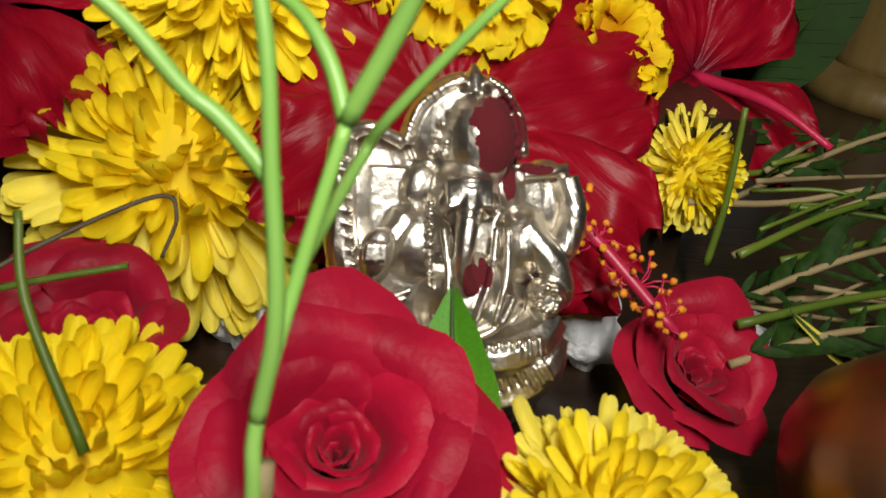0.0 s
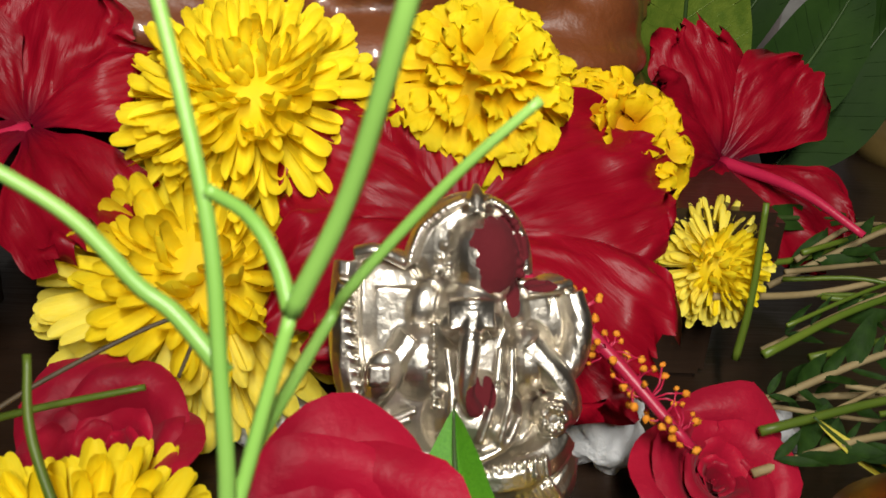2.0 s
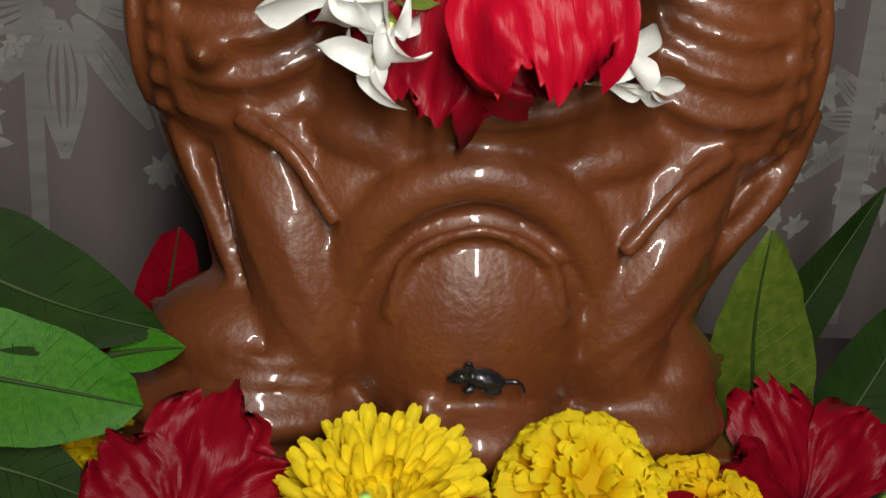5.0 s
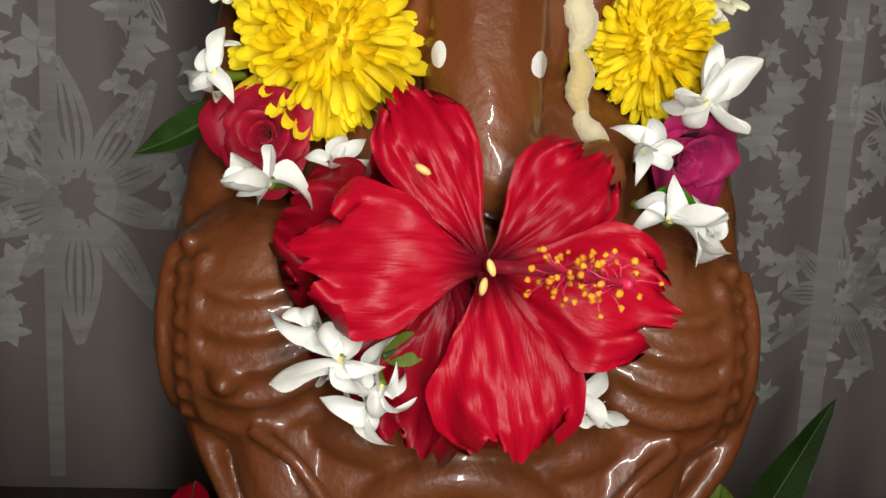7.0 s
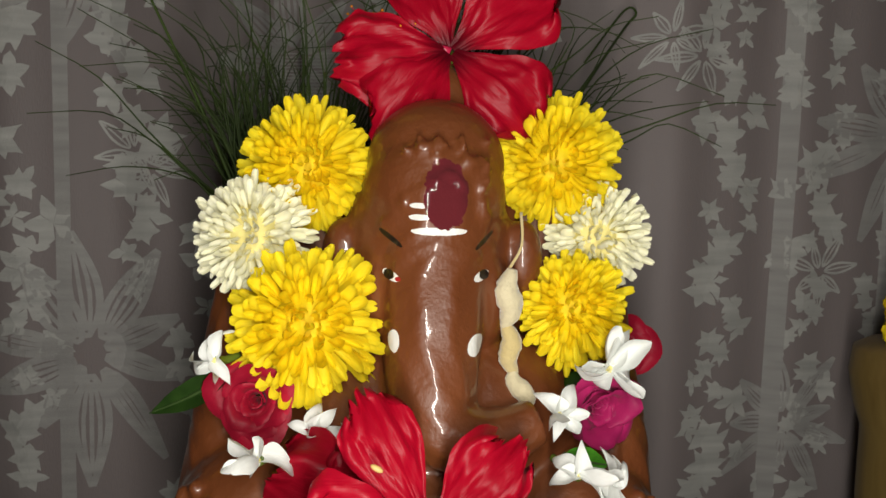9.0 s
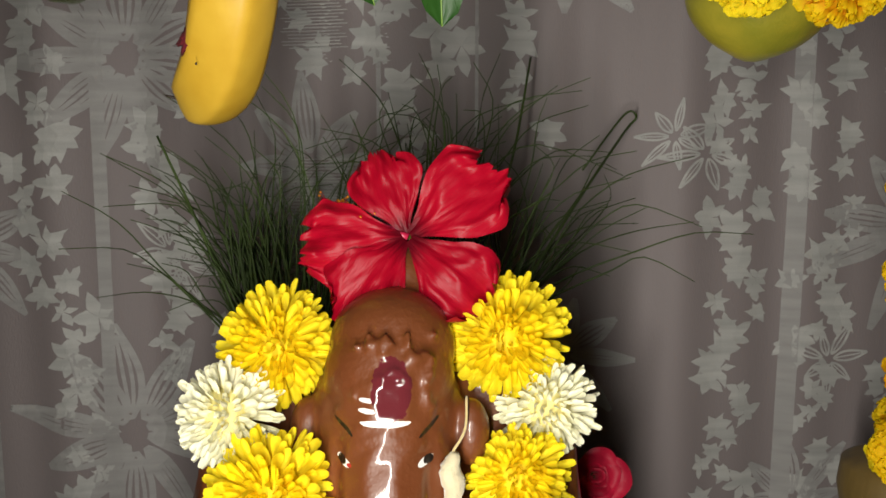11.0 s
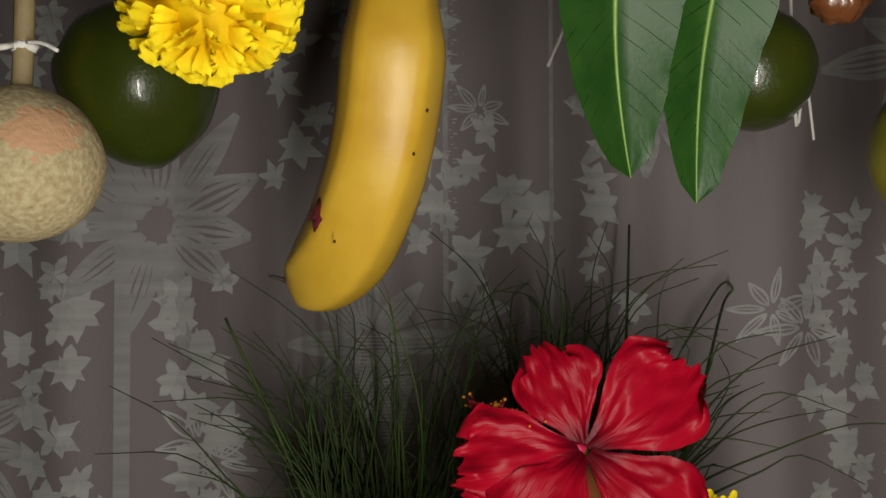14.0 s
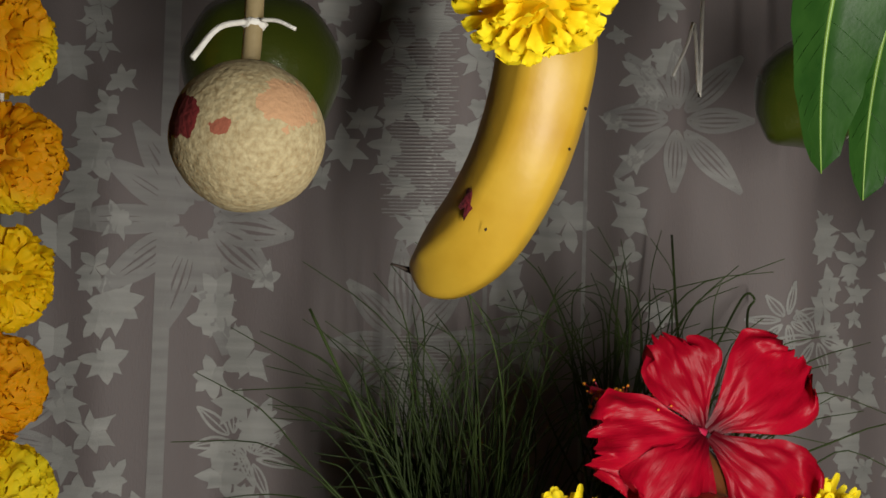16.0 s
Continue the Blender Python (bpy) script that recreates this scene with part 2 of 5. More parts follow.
KUM, WHITE_P, BLACK_P = (0.10, 0.003, 0.008), (0.82, 0.82, 0.78), (0.012, 0.008, 0.006)
M_CLAY = mat("varnished_clay", (0.108, 0.029, 0.0080), (0.168, 0.049, 0.0140), 22, rough=0.45, bump=0.42, bump_scale=330, coat=0.55, contrast=0.8)
painted(M_CLAY, [
    (-0.017, 0.367, 0.0125, 0.0017, 0, WHITE_P, 0.3, 0.7), (-0.0255, 0.373, 0.0045, 0.0013, 0, WHITE_P, 0.3, 0.7),
    (-0.0255, 0.378, 0.0040, 0.0012, 0, WHITE_P, 0.3, 0.7), (-0.014, 0.383, 0.0095, 0.0150, 0, KUM, 0.45, 0.95),
    (-0.0375, 0.3472, 0.0040, 0.0019, -25, WHITE_P, 0.05, 0.5), (-0.0345, 0.3460, 0.0012, 0.0010, 0, (0.4, 0.02, 0.02), 0.0, 0.4), (-0.0385, 0.3476, 0.0023, 0.0021, 0, BLACK_P, 0.0, 0.3),
    (0.0025, 0.3472, 0.0038, 0.0019, 25, WHITE_P, 0.05, 0.5), (0.0038, 0.3476, 0.0023, 0.0021, 0, BLACK_P, 0.0, 0.3),
    (-0.038, 0.3635, 0.0062, 0.0012, -35, BLACK_P, 0.2, 0.4), (0.004, 0.3625, 0.0058, 0.0012, 40, BLACK_P, 0.2, 0.4),
    (-0.036, 0.3205, 0.0024, 0.0046, 0, WHITE_P, 0.2, 0.7), (-0.0005, 0.3185, 0.0036, 0.0046, -20, WHITE_P, 0.2, 0.7)])
M_SILVER = mat("silver", (0.56, 0.51, 0.43), (0.76, 0.72, 0.65), 110, rough=0.34, bump=0.25, bump_scale=520, metal=1.0, rand=0.0)
painted(M_SILVER, [(0.0080, 0.0555, 0.0056, 0.0072, 4, KUM, 1.1, 0.95), (0.0022, 0.0290, 0.0020, 0.0034, 0, KUM, 0.9, 0.95),
                   (0.0050, 0.0300, 0.0012, 0.0024, 0, KUM, 0.8, 0.95), (0.0105, 0.0470, 0.0013, 0.0040, 0, KUM, 0.9, 0.95), (0.0160, 0.0490, 0.0030, 0.0010, 0, KUM, 0.9, 0.95)], metal=True)
M_APPLE = mat("woodapple_shell", (0.26, 0.17, 0.065), (0.66, 0.57, 0.34), 520, rough=0.85, bump=0.7, bump_scale=420, contrast=0.75)
painted(M_APPLE, [(-0.0200, 0.0035, 0.0058, 0.0078, 0, (0.16, 0.01, 0.01), 0.9, 0.95), (-0.0062, -0.0010, 0.0035, 0.0026, 0, (0.30, 0.09, 0.05), 1.4, 0.9),
                  (0.0145, 0.0080, 0.0085, 0.0085, 20, (0.50, 0.29, 0.155), 1.3, 0.85)])


# ---- mesh helpers ----
def solid(name, verts, faces, material, smooth=True):
    me = bpy.data.meshes.new(name)
    me.from_pydata([tuple(v) for v in verts], [], faces)
    if smooth:
        me.polygons.foreach_set("use_smooth", [True] * len(me.polygons))
    me.materials.append(material)
    me.update()
    return me


def part(name, me, parent, m=None, label=""):
    ob = new(name, me)
    ob.parent = parent
    if m is not None:
        ob.matrix_basis = m
    return tagged(ob, label)


def thing(name, label, category, m=None, group=""):
    ob = new(name)
    ob.empty_display_size = 0.01
    if m is not None:
        ob.matrix_basis = m
    return tagged(ob, label, category, group)


def facing(loc, n, spin=0):
    """Local z along n, local x to the viewer's right."""
    z = Vector(n).normalized()
    x = Vector((0, 0, 1)).cross(z).normalized()
    y = z.cross(x)
    r = Matrix((x, y, z)).transposed().to_4x4()
    return Matrix.Translation(loc) @ r @ pose(0, 0, 0, 0, 0, spin)


def sheet(f, nu, nv):
    vs = [f(i / nu, 2 * j / nv - 1) for i in range(nu + 1) for j in range(nv + 1)]
    fs = [(i * (nv + 1) + j, (i + 1) * (nv + 1) + j, (i + 1) * (nv + 1) + j + 1, i * (nv + 1) + j + 1) for i in range(nu) for j in range(nv)]
    return vs, fs


def ray_petal(width, curl, cup, seed, nu=8, nv=4, wob=0.04):
    """A floret of unit length along x, rounded at the tip."""
    rnd = random.Random(seed)
    a, b = rnd.uniform(-1, 1), rnd.uniform(-1, 1)

    def f(u, v):
        u = 1 - (1 - u) ** 1.9
        w = 0.42 + 0.58 * math.sin(math.pi / 2 * min(1, u / 0.72))
        if u > 0.76:
            w *= math.sqrt(max(0.0, 1 - ((u - 0.76) / 0.245) ** 2.2))
        w *= width / 2
        t = curl * u
        return (math.sin(t) / curl, w * v + 0.06 * a * u * u, (1 - math.cos(t)) / curl + cup * w * v * v + wob * b * math.sin(3 * u) * v)
    return sheet(f, nu, nv)


def broad_petal(width, curl, ruffle, seed, nu=20, nv=26):
    """A hibiscus petal of unit length: narrow claw, broad crinkled blade with an uneven frilled margin."""
    rnd = random.Random(seed)
    ph = [rnd.uniform(0, 6.28) for _ in range(6)]

    def f(u, v):
        w = 0.13 + 0.87 * (0.5 - 0.5 * math.cos(math.pi * min(1, u / 0.72))) ** 0.8
        if u > 0.72:
            w *= math.sqrt(max(0.0, 1 - 0.66 * ((u - 0.72) / 0.28) ** 2))
        w *= width / 2
        tip = 1 + u * u * (0.10 * noise.noise((4 * v, ph[4], 0.3)) + 0.05 * noise.noise((11 * v, ph[5], 0.7)) + 0.03 * math.sin(5 * v + ph[0]) + 0.022 * math.sin(15 * v + ph[1]) + 0.025 * math.sin(37 * v + ph[2])) - 0.10 * u * u * v * v
        t = curl * u * tip
        edge = (u ** 3) * (0.55 + 0.45 * abs(v))
        z = (1 - math.cos(t)) / curl + 1.5 * ruffle * edge * (math.sin(6.5 * v + ph[2]) + 0.55 * math.sin(13 * v + 4 * u + ph[3]))
        z += 0.14 * u * noise.noise((2.6 * u + ph[0], 2.2 * v, ph[1])) + 0.075 * u * noise.noise((6 * u, 7 * v + ph[2], ph[3])) + 0.05 * u * u * math.sin(3.1 * v + 2.2 * u + ph[0]) + 0.010 * math.sin(22 * v * w / width * 2 + ph[4]) * u + 0.10 * u * (1 - u) * math.cos(math.pi * v) + 0.05 * abs(v) ** 3 * u * math.sin(9 * u + ph[5])
        return (math.sin(t) / curl, w * v * (1 + 0.09 * noise.noise((6 * u, ph[2], 3.0 if v > 0 else 9.0))), z)
    return sheet(f, nu, nv)


def tube(points, radii, sides=8, cap=True):
    """A round tube along a polyline."""
    pts = [Vector(p) for p in points]
    if isinstance(radii, (int, float)):
        radii = [radii] * len(pts)
    vs, fs = [], []
    up = Vector((0.13, 0.31, 0.94))
    for i, p in enumerate(pts):
        d = (pts[min(i + 1, len(pts) - 1)] - pts[max(i - 1, 0)]).normalized()
        a = d.cross(up)
        if a.length < 0.05:
            a = d.cross(Vector((1, 0, 0)))
        a.normalize()
        b = d.cross(a)
        for k in range(sides):
            q = 2 * math.pi * k / sides
            vs.append(p + (a * math.cos(q) + b * math.sin(q)) * radii[i])
    for i in range(len(pts) - 1):
        for k in range(sides):
            k2 = (k + 1) % sides
            fs.append((i * sides + k, i * sides + k2, (i + 1) * sides + k2, (i + 1) * sides + k))
    if cap:
        fs.append(tuple(reversed(range(sides))))
        fs.append(tuple((len(pts) - 1) * sides + k for k in range(sides)))
    return vs, fs


def bezier(ctrl, n=12):
    """A smooth curve through control points (Catmull-Rom)."""
    c = [Vector(p) for p in ctrl]
    c = [c[0] * 2 - c[1]] + c + [c[-1] * 2 - c[-2]]
    out = []
    for i in range(1, len(c) - 2):
        for k in range(n):
            t = k / n
            p0, p1, p2, p3 = c[i - 1], c[i], c[i + 1], c[i + 2]
            out.append(0.5 * (2 * p1 + (p2 - p0) * t + (2 * p0 - 5 * p1 + 4 * p2 - p3) * t * t + (3 * p1 - p0 - 3 * p2 + p3) * t ** 3))
    return out + [c[-2]]


def ball(r, seg=24, ring=14, bumps=0.0, seed=0):
    rx, ry, rz = (r, r, r) if isinstance(r, (int, float)) else r
    vs, fs = [], []
    for i in range(ring + 1):
        a = math.pi * i / ring
        for k in range(seg):
            q = 2 * math.pi * k / seg
            d = Vector((math.sin(a) * math.cos(q), math.sin(a) * math.sin(q), math.cos(a)))
            s = 1 + bumps * noise.noise(d * 2.3 + Vector((seed, 0, 0)))
            vs.append(Vector((d.x * rx, d.y * ry, d.z * rz)) * s)
    for i in range(ring):
        for k in range(seg):
            k2 = (k + 1) % seg
            fs.append((i * seg + k, (i + 1) * seg + k, (i + 1) * seg + k2, i * seg + k2))
    return vs, fs


def lathe(profile, seg=48):
    vs, fs = [], []
    for r, z in profile:
        for k in range(seg):
            q = 2 * math.pi * k / seg
            vs.append((r * math.cos(q), r * math.sin(q), z))
    for i in range(len(profile) - 1):
        for k in range(seg):
            k2 = (k + 1) % seg
            fs.append((i * seg + k, i * seg + k2, (i + 1) * seg + k2, (i + 1) * seg + k))
    return vs, fs


def joined(pieces):
    """Several (verts, faces) in one, each with its matrix."""
    V, F = [], []
    for (vs, fs), m in pieces:
        o = len(V)
        V += [m @ Vector(v) for v in vs] if m is not None else list(vs)
        F += [tuple(i + o for i in f) for f in fs]
    return V, F


def box(x0, x1, y0, y1, z0, z1, bevel=0.003):
    bm = bmesh.new()
    bmesh.ops.create_cube(bm, size=1)
    bmesh.ops.scale(bm, vec=(x1 - x0, y1 - y0, z1 - z0), verts=bm.verts)
    bmesh.ops.translate(bm, vec=((x0 + x1) / 2, (y0 + y1) / 2, (z0 + z1) / 2), verts=bm.verts)
    if bevel:
        bmesh.ops.bevel(bm, geom=bm.edges[:], offset=bevel, segments=2, affect="EDGES")
    vs = [v.co.copy() for v in bm.verts]
    fs = [tuple(v.index for v in f.verts) for f in bm.faces]
    bm.free()
    return vs, fs


# ---- setting: room, table, curtain ----
def structure(name, vf, material, label, smooth=False):
    ob = new(name, solid(name, *vf, material, smooth))
    return tagged(ob, label, name.split("_")[0], kind="structure")


structure("floor", box(-1.5, 1.5, -1.8, 0.60, -0.80, -0.75, 0), M_FLOOR, "plain grey tiled floor under the altar table")
structure("ceiling", box(-1.5, 1.5, -1.8, 0.60, 1.70, 1.75, 0), M_WALL, "plain painted ceiling over the altar")
structure("wall_north", box(-1.5, 1.5, 0.50, 0.60, -0.75, 1.70, 0), M_WALL, "plain painted wall behind the curtain")
structure("wall_south", box(-1.5, 1.5, -1.9, -1.8, -0.75, 1.70, 0), M_WALL, "plain painted wall facing the altar")
structure("wall_west", box(-1.6, -1.5, -1.8, 0.50, -0.75, 1.70, 0), M_WALL, "plain painted side wall")
structure("wall_east", box(1.5, 1.6, -1.8, 0.50, -0.75, 1.70, 0), M_WALL, "plain painted side wall")

table = thing("altar_table", "dark stained wooden table carrying the altar", "table")
part("tabletop", solid("tabletop", *box(-0.62, 0.62, -0.42, 0.33, -0.03, 0.0), M_WOOD, False), table)
for sx in (-0.57, 0.57):
    for sy in (-0.37, 0.28):
        part("leg", solid("leg", *box(sx - 0.025, sx + 0.025, sy - 0.025, sy + 0.025, -0.75, -0.03), M_WOOD, False), table)

stool = thing("low_stool", "low dark wooden stool under the clay idol", "stool")
part("seat", solid("seat", *box(-0.18, 0.10, -0.084, 0.13, 0.040, 0.058), M_WOOD, False), stool)
for sx in (-0.15, 0.07):
    for sy in (-0.06, 0.10):
        part("foot", solid("foot", *box(sx - 0.018, sx + 0.018, sy - 0.018, sy + 0.018, 0.0, 0.040), M_WOOD, False), stool)


def fold(x, z):
    """The curtain's soft pleats."""
    return (0.352 + 0.0065 * math.sin(x * 21 + 0.6) + 0.004 * math.sin(x * 47 + 1.1 + 0.6 * math.sin(z * 3)) + 0.0018 * math.sin(x * 113 + z * 2.0)
            + 0.004 * math.sin(z * 5 + x * 6))


curtain = thing("curtain", "silvery grey satin curtain woven with leaves and stars", "curtain")
NX, NZ = 300, 40
cv = [(-1.0 + 2.0 * i / NX, fold(-1.0 + 2.0 * i / NX, -0.6 + 2.28 * j / NZ), -0.6 + 2.28 * j / NZ) for i in range(NX + 1) for j in range(NZ + 1)]
cf = [(i * (NZ + 1) + j, (i + 1) * (NZ + 1) + j, (i + 1) * (NZ + 1) + j + 1, i * (NZ + 1) + j + 1) for i in range(NX) for j in range(NZ)]
cloth = part("cloth", solid("cloth", cv, cf, M_CURT), curtain)
part("rail", solid("rail", *tube([(-1.1, 0.352, 1.685), (1.1, 0.352, 1.685)], 0.012, 12), M_WOOD), curtain)


def motif(outline, x, z, ang, V, F):
    """Lays a flat woven figure, given as triangles in its own plane, on the cloth."""
    ca, sa = math.cos(ang), math.sin(ang)
    for tri in outline:
        o = len(V)
        for px, pz in tri:
            X, Z = x + px * ca - pz * sa, z + px * sa + pz * ca
            V.append((X, fold(X, Z) - 0.0007, Z))
        F.append(tuple(range(o, o + len(tri))))


def star(r, rnd, n=5):
    """A small flower with uneven pointed lobes."""
    out = []
    for k in range(n):
        a = 2 * math.pi * k / n + rnd.uniform(-0.12, 0.12)
        rr = r * rnd.uniform(0.65, 1.3)
        w = 0.30 * r * rnd.uniform(0.75, 1.25)
        sk = rnd.uniform(-0.15, 0.15) * r
        pts = [(0.0, 0.0), (0.42 * rr, w), (0.72 * rr, 0.62 * w + sk), (rr, sk), (0.78 * rr, -0.45 * w), (0.42 * rr, -w)]
        out.append([(px * math.cos(a) - pz * math.sin(a), px * math.sin(a) + pz * math.cos(a)) for px, pz in pts])
    return out


def burst(r, rnd, n, hatch=True):
    """A large radiating flower: each long petal is an outline with ribs inside."""
    out = []
    for k in range(n):
        a = 2 * math.pi * k / n + rnd.uniform(-0.10, 0.10)
        rr, w = r * rnd.uniform(0.75, 1.25), r * rnd.uniform(0.09, 0.15)
        for s in (-1, 1):
            path = [(0.14 * rr + 0.86 * rr * t, s * w * math.sin(math.pi * t ** 0.8)) for t in [i / 9 for i in range(10)]]
            for (x0, y0), (x1, y1) in zip(path, path[1:]):
                h = 0.030 * r
                q = [(x0, y0 - h), (x1, y1 - h), (x1, y1 + h), (x0, y0 + h)]
                out.append([(px * math.cos(a) - pz * math.sin(a), px * math.sin(a) + pz * math.cos(a)) for px, pz in q])
        for i in ((-0.5, 0.0, 0.5) if hatch else (0.0,)):
            path = [(0.2 * rr + 0.70 * rr * t, i * w * math.sin(math.pi * (0.1 + 0.8 * t))) for t in [j / 5 for j in range(6)]]
            for (x0, y0), (x1, y1) in zip(path, path[1:]):
                h = 0.018 * r
                q = [(x0, y0 - h), (x1, y1 - h), (x1, y1 + h), (x0, y0 + h)]
                out.append([(px * math.cos(a) - pz * math.sin(a), px * math.sin(a) + pz * math.cos(a)) for px, pz in q])
    return out


WV, WF, LV, LF = [], [], [], []
rnd = random.Random(5)
BURSTS = [(-0.291, 0.222, 0.095, 10), (-0.2856, 0.564, 0.098, 11), (0.312, 0.164, 0.060, 9), (0.405, 0.42, 0.085, 9), (-0.12, 0.47, 0.07, 8),
          (0.10, 0.66, 0.07, 8), (-0.43, 0.40, 0.07, 9), (0.10, 0.30, 0.07, 9), (-0.52, 0.25, 0.08, 10), (0.55, 0.25, 0.08, 10), (0.33, 0.70, 0.08, 10)]
for bx, bz, br, bn in BURSTS:
    motif(burst(br, rnd, bn), bx, bz, rnd.uniform(0, 1), LV, LF)
for bx, bz, br in [(-0.253, 0.393, 0.034), (0.191, 0.496, 0.030), (0.219, 0.482, 0.034), (-0.240, 0.380, 0.030), (-0.033, 0.652, 0.024), (0.335, 0.30, 0.034)]:
    motif(burst(br, rnd, 7, False), bx, bz, rnd.uniform(0, 1), WV, WF)
for x0, x1, z0, z1, gap, big in [(-0.140, -0.110, 0.56, 0.80, 0.019, 0.017), (-0.268, -0.236, 0.28, 0.53, 0.018, 0.017), (-0.385, -0.345, 0.34, 0.74, 0.018, 0.016), (0.225, 0.268, 0.08, 0.58, 0.011, 0.013),
                                 (0.298, 0.345, 0.10, 0.62, 0.011, 0.013), (-0.345, -0.318, 0.12, 0.34, 0.020, 0.015), (-0.085, -0.060, 0.55, 0.78, 0.022, 0.014), (0.05, 0.09, 0.50, 0.80, 0.026, 0.014),
                                 (-0.04, 0.01, 0.46, 0.66, 0.024, 0.018), (-0.19, -0.15, 0.60, 0.80, 0.024, 0.015), (0.38, 0.46, 0.05, 0.80, 0.014, 0.014), (-0.50, -0.42, 0.1, 0.85, 0.016, 0.015), (-0.22, -0.19, 0.10, 0.36, 0.030, 0.014)]:
    z = z0
    while z < z1:
        motif(star(big * rnd.uniform(0.7, 1.35), rnd, rnd.choice((5, 6, 6, 7))), rnd.uniform(x0 - 0.004, x1 + 0.004), z, rnd.uniform(0, 6.28), WV, WF)
        z += gap * rnd.uniform(0.6, 1.2)
for xs, wd in ((0.300, 0.016), (-0.310, 0.012), (0.024, 0.003), (-0.06, 0.004), (0.40, 0.02), (-0.42, 0.016)):
    for k in range(90):
        motif([[(-wd / 2, 0), (wd / 2, 0), (wd / 2, 0.0105), (-wd / 2, 0.0105)]], xs, 0.01 * k, 0.0, LV, LF)
for xs in (-0.115, -0.080):
    for k in range(300):
        z = 0.05 + 0.0028 * k
        if math.sin(z * 23 + xs * 9) > -0.5:
            motif([[(-0.026, 0), (0.026, 0.0006), (0.026, 0.0014), (-0.026, 0.0008)]], xs + 0.004 * math.sin(k * 1.7), z, 0.0, WV, WF)
tagged(part("woven_leaves", solid("woven_leaves", LV, LF, M_WEAVEB), curtain, label="faint satin leaves"), kind="stuff")
tagged(part("woven_pattern", solid("woven_pattern", WV, WF, M_WEAVE), curtain, label="lighter satin leaves and stars"), kind="stuff")

# ---- flower kinds ----
CH_IN = {}


def chry_meshes(key, outer, inner):
    if key not in CH_IN:
        CH_IN[key] = ([solid("petal", *ray_petal(0.135 + 0.018 * k, 0.10 + 0.24 * k, 1.3, 10 + k, wob=0.08), outer) for k in range(5)],
                      [solid("petal", *ray_petal(0.17 + 0.02 * k, 0.45 + 0.35 * k, 1.2, 30 + k, 6), inner) for k in range(3)])
    return CH_IN[key]


def chrysanthemum(loc, n, r, label, key="yellow", count=290, seed=0, flat=0.0, group="chrysanthemums"):
    """Many narrow florets in a spiral round a dense heart: upright in the middle, spread at the rim."""
    mats = {"yellow": (M_YEL, M_AMB), "lemon": (M_YEL, M_YEL), "pale": (M_PALE, M_YEL), "cream": (M_CREAM, M_CREAM)}[key]
    outs, ins = chry_meshes(key, *mats)
    rnd = random.Random(seed)
    fl = thing("chrysanthemum", label, "flower", facing(loc, n, rnd.uniform(0, 360)), group)
    part("calyx", solid("calyx", *ball((r * 0.34, r * 0.34, r * 0.22), 16, 8), M_LEAFY), fl, pose(0, 0, -r * 0.20))
    part("heart", solid("heart", *ball((r * 0.50, r * 0.50, r * 0.38), 28, 16, 0.12, seed), mats[0]), fl, pose(0, 0, r * 0.02))
    lop = rnd.uniform(0, 360)
    for i in range(count):
        k = (i + 0.5) / count
        th = i * 137.508 + rnd.uniform(-9, 9)
        slope = radians(100 * k ** 0.52)
        bx, bz = 0.40 * math.sin(slope), 0.32 * math.cos(slope)
        el = math.degrees(math.atan2(-0.32 * math.sin(slope), 0.40 * math.cos(slope))) + 62 - 22 * k + 50 * k ** 5 + rnd.uniform(-13, 13) - flat * k
        length = r * (0.38 + 0.28 * k) * rnd.uniform(0.78, 1.15) * (1 + 0.10 * k * math.cos(radians(th - lop)))
        me = rnd.choice(outs) if k > 0.34 else rnd.choice(ins)
        m = pose(0, 0, 0, 0, 0, th) @ pose(bx * r * 0.94, 0, bz * r * 0.94, 0, -el, 0) @ pose(0, 0, 0, rnd.uniform(-20, 20))
        wd = r * rnd.uniform(0.80, 1.15) * (0.74 if k > 0.34 else 0.55)
        part("petal", me, fl, m @ Matrix.Diagonal((length, wd, length, 1)))
    return fl


def marigold_pieces(seed, count=110):
    """Unit-radius ball of crinkled florets."""
    rnd = random.Random(seed)
    out = []
    for i in range(count):
        k = (i + 0.5) / count
        th, slope = i * 137.508 + rnd.uniform(-10, 10), 112 * k ** 0.55
        length = (0.40 + 0.06 * k) * rnd.uniform(0.85, 1.12)
        b = 0.62
        el = 90 - slope - 38 * min(1, 3 * k) + rnd.uniform(-14, 14)
        m = pose(0, 0, 0, 0, 0, th) @ pose(b * math.sin(radians(slope)), 0, b * math.cos(radians(slope)), 0, -el, 0) @ pose(0, 0, 0, rnd.uniform(-30, 30))
        out.append((m @ Matrix.Diagonal((length, length * rnd.uniform(1.0, 1.5), length, 1)), rnd.randrange(4)))
    return out


def frill_petal(seed):
    rnd = random.Random(seed)
    ph = [rnd.uniform(0, 6.28) for _ in range(3)]

    def f(u, v):
        u = 1 - (1 - u) ** 1.7
        w = (0.07 + 0.27 * u ** 1.3) * (1 if u < 0.82 else math.sqrt(max(0.02, 1 - ((u - 0.82) / 0.19) ** 2)))
        t = -0.7 * u
        return (math.sin(t) / -0.7 * (1 - 0.06 * v * v * u), w * v, (1 - math.cos(t)) / -0.7 + 0.085 * u ** 4 * math.sin(5.5 * v + ph[0]) + 0.04 * u ** 4 * math.sin(11 * v + ph[1]))
    return sheet(f, 5, 6)


FRILLS = [frill_petal(k) for k in range(4)]
MARI_ONE = {}


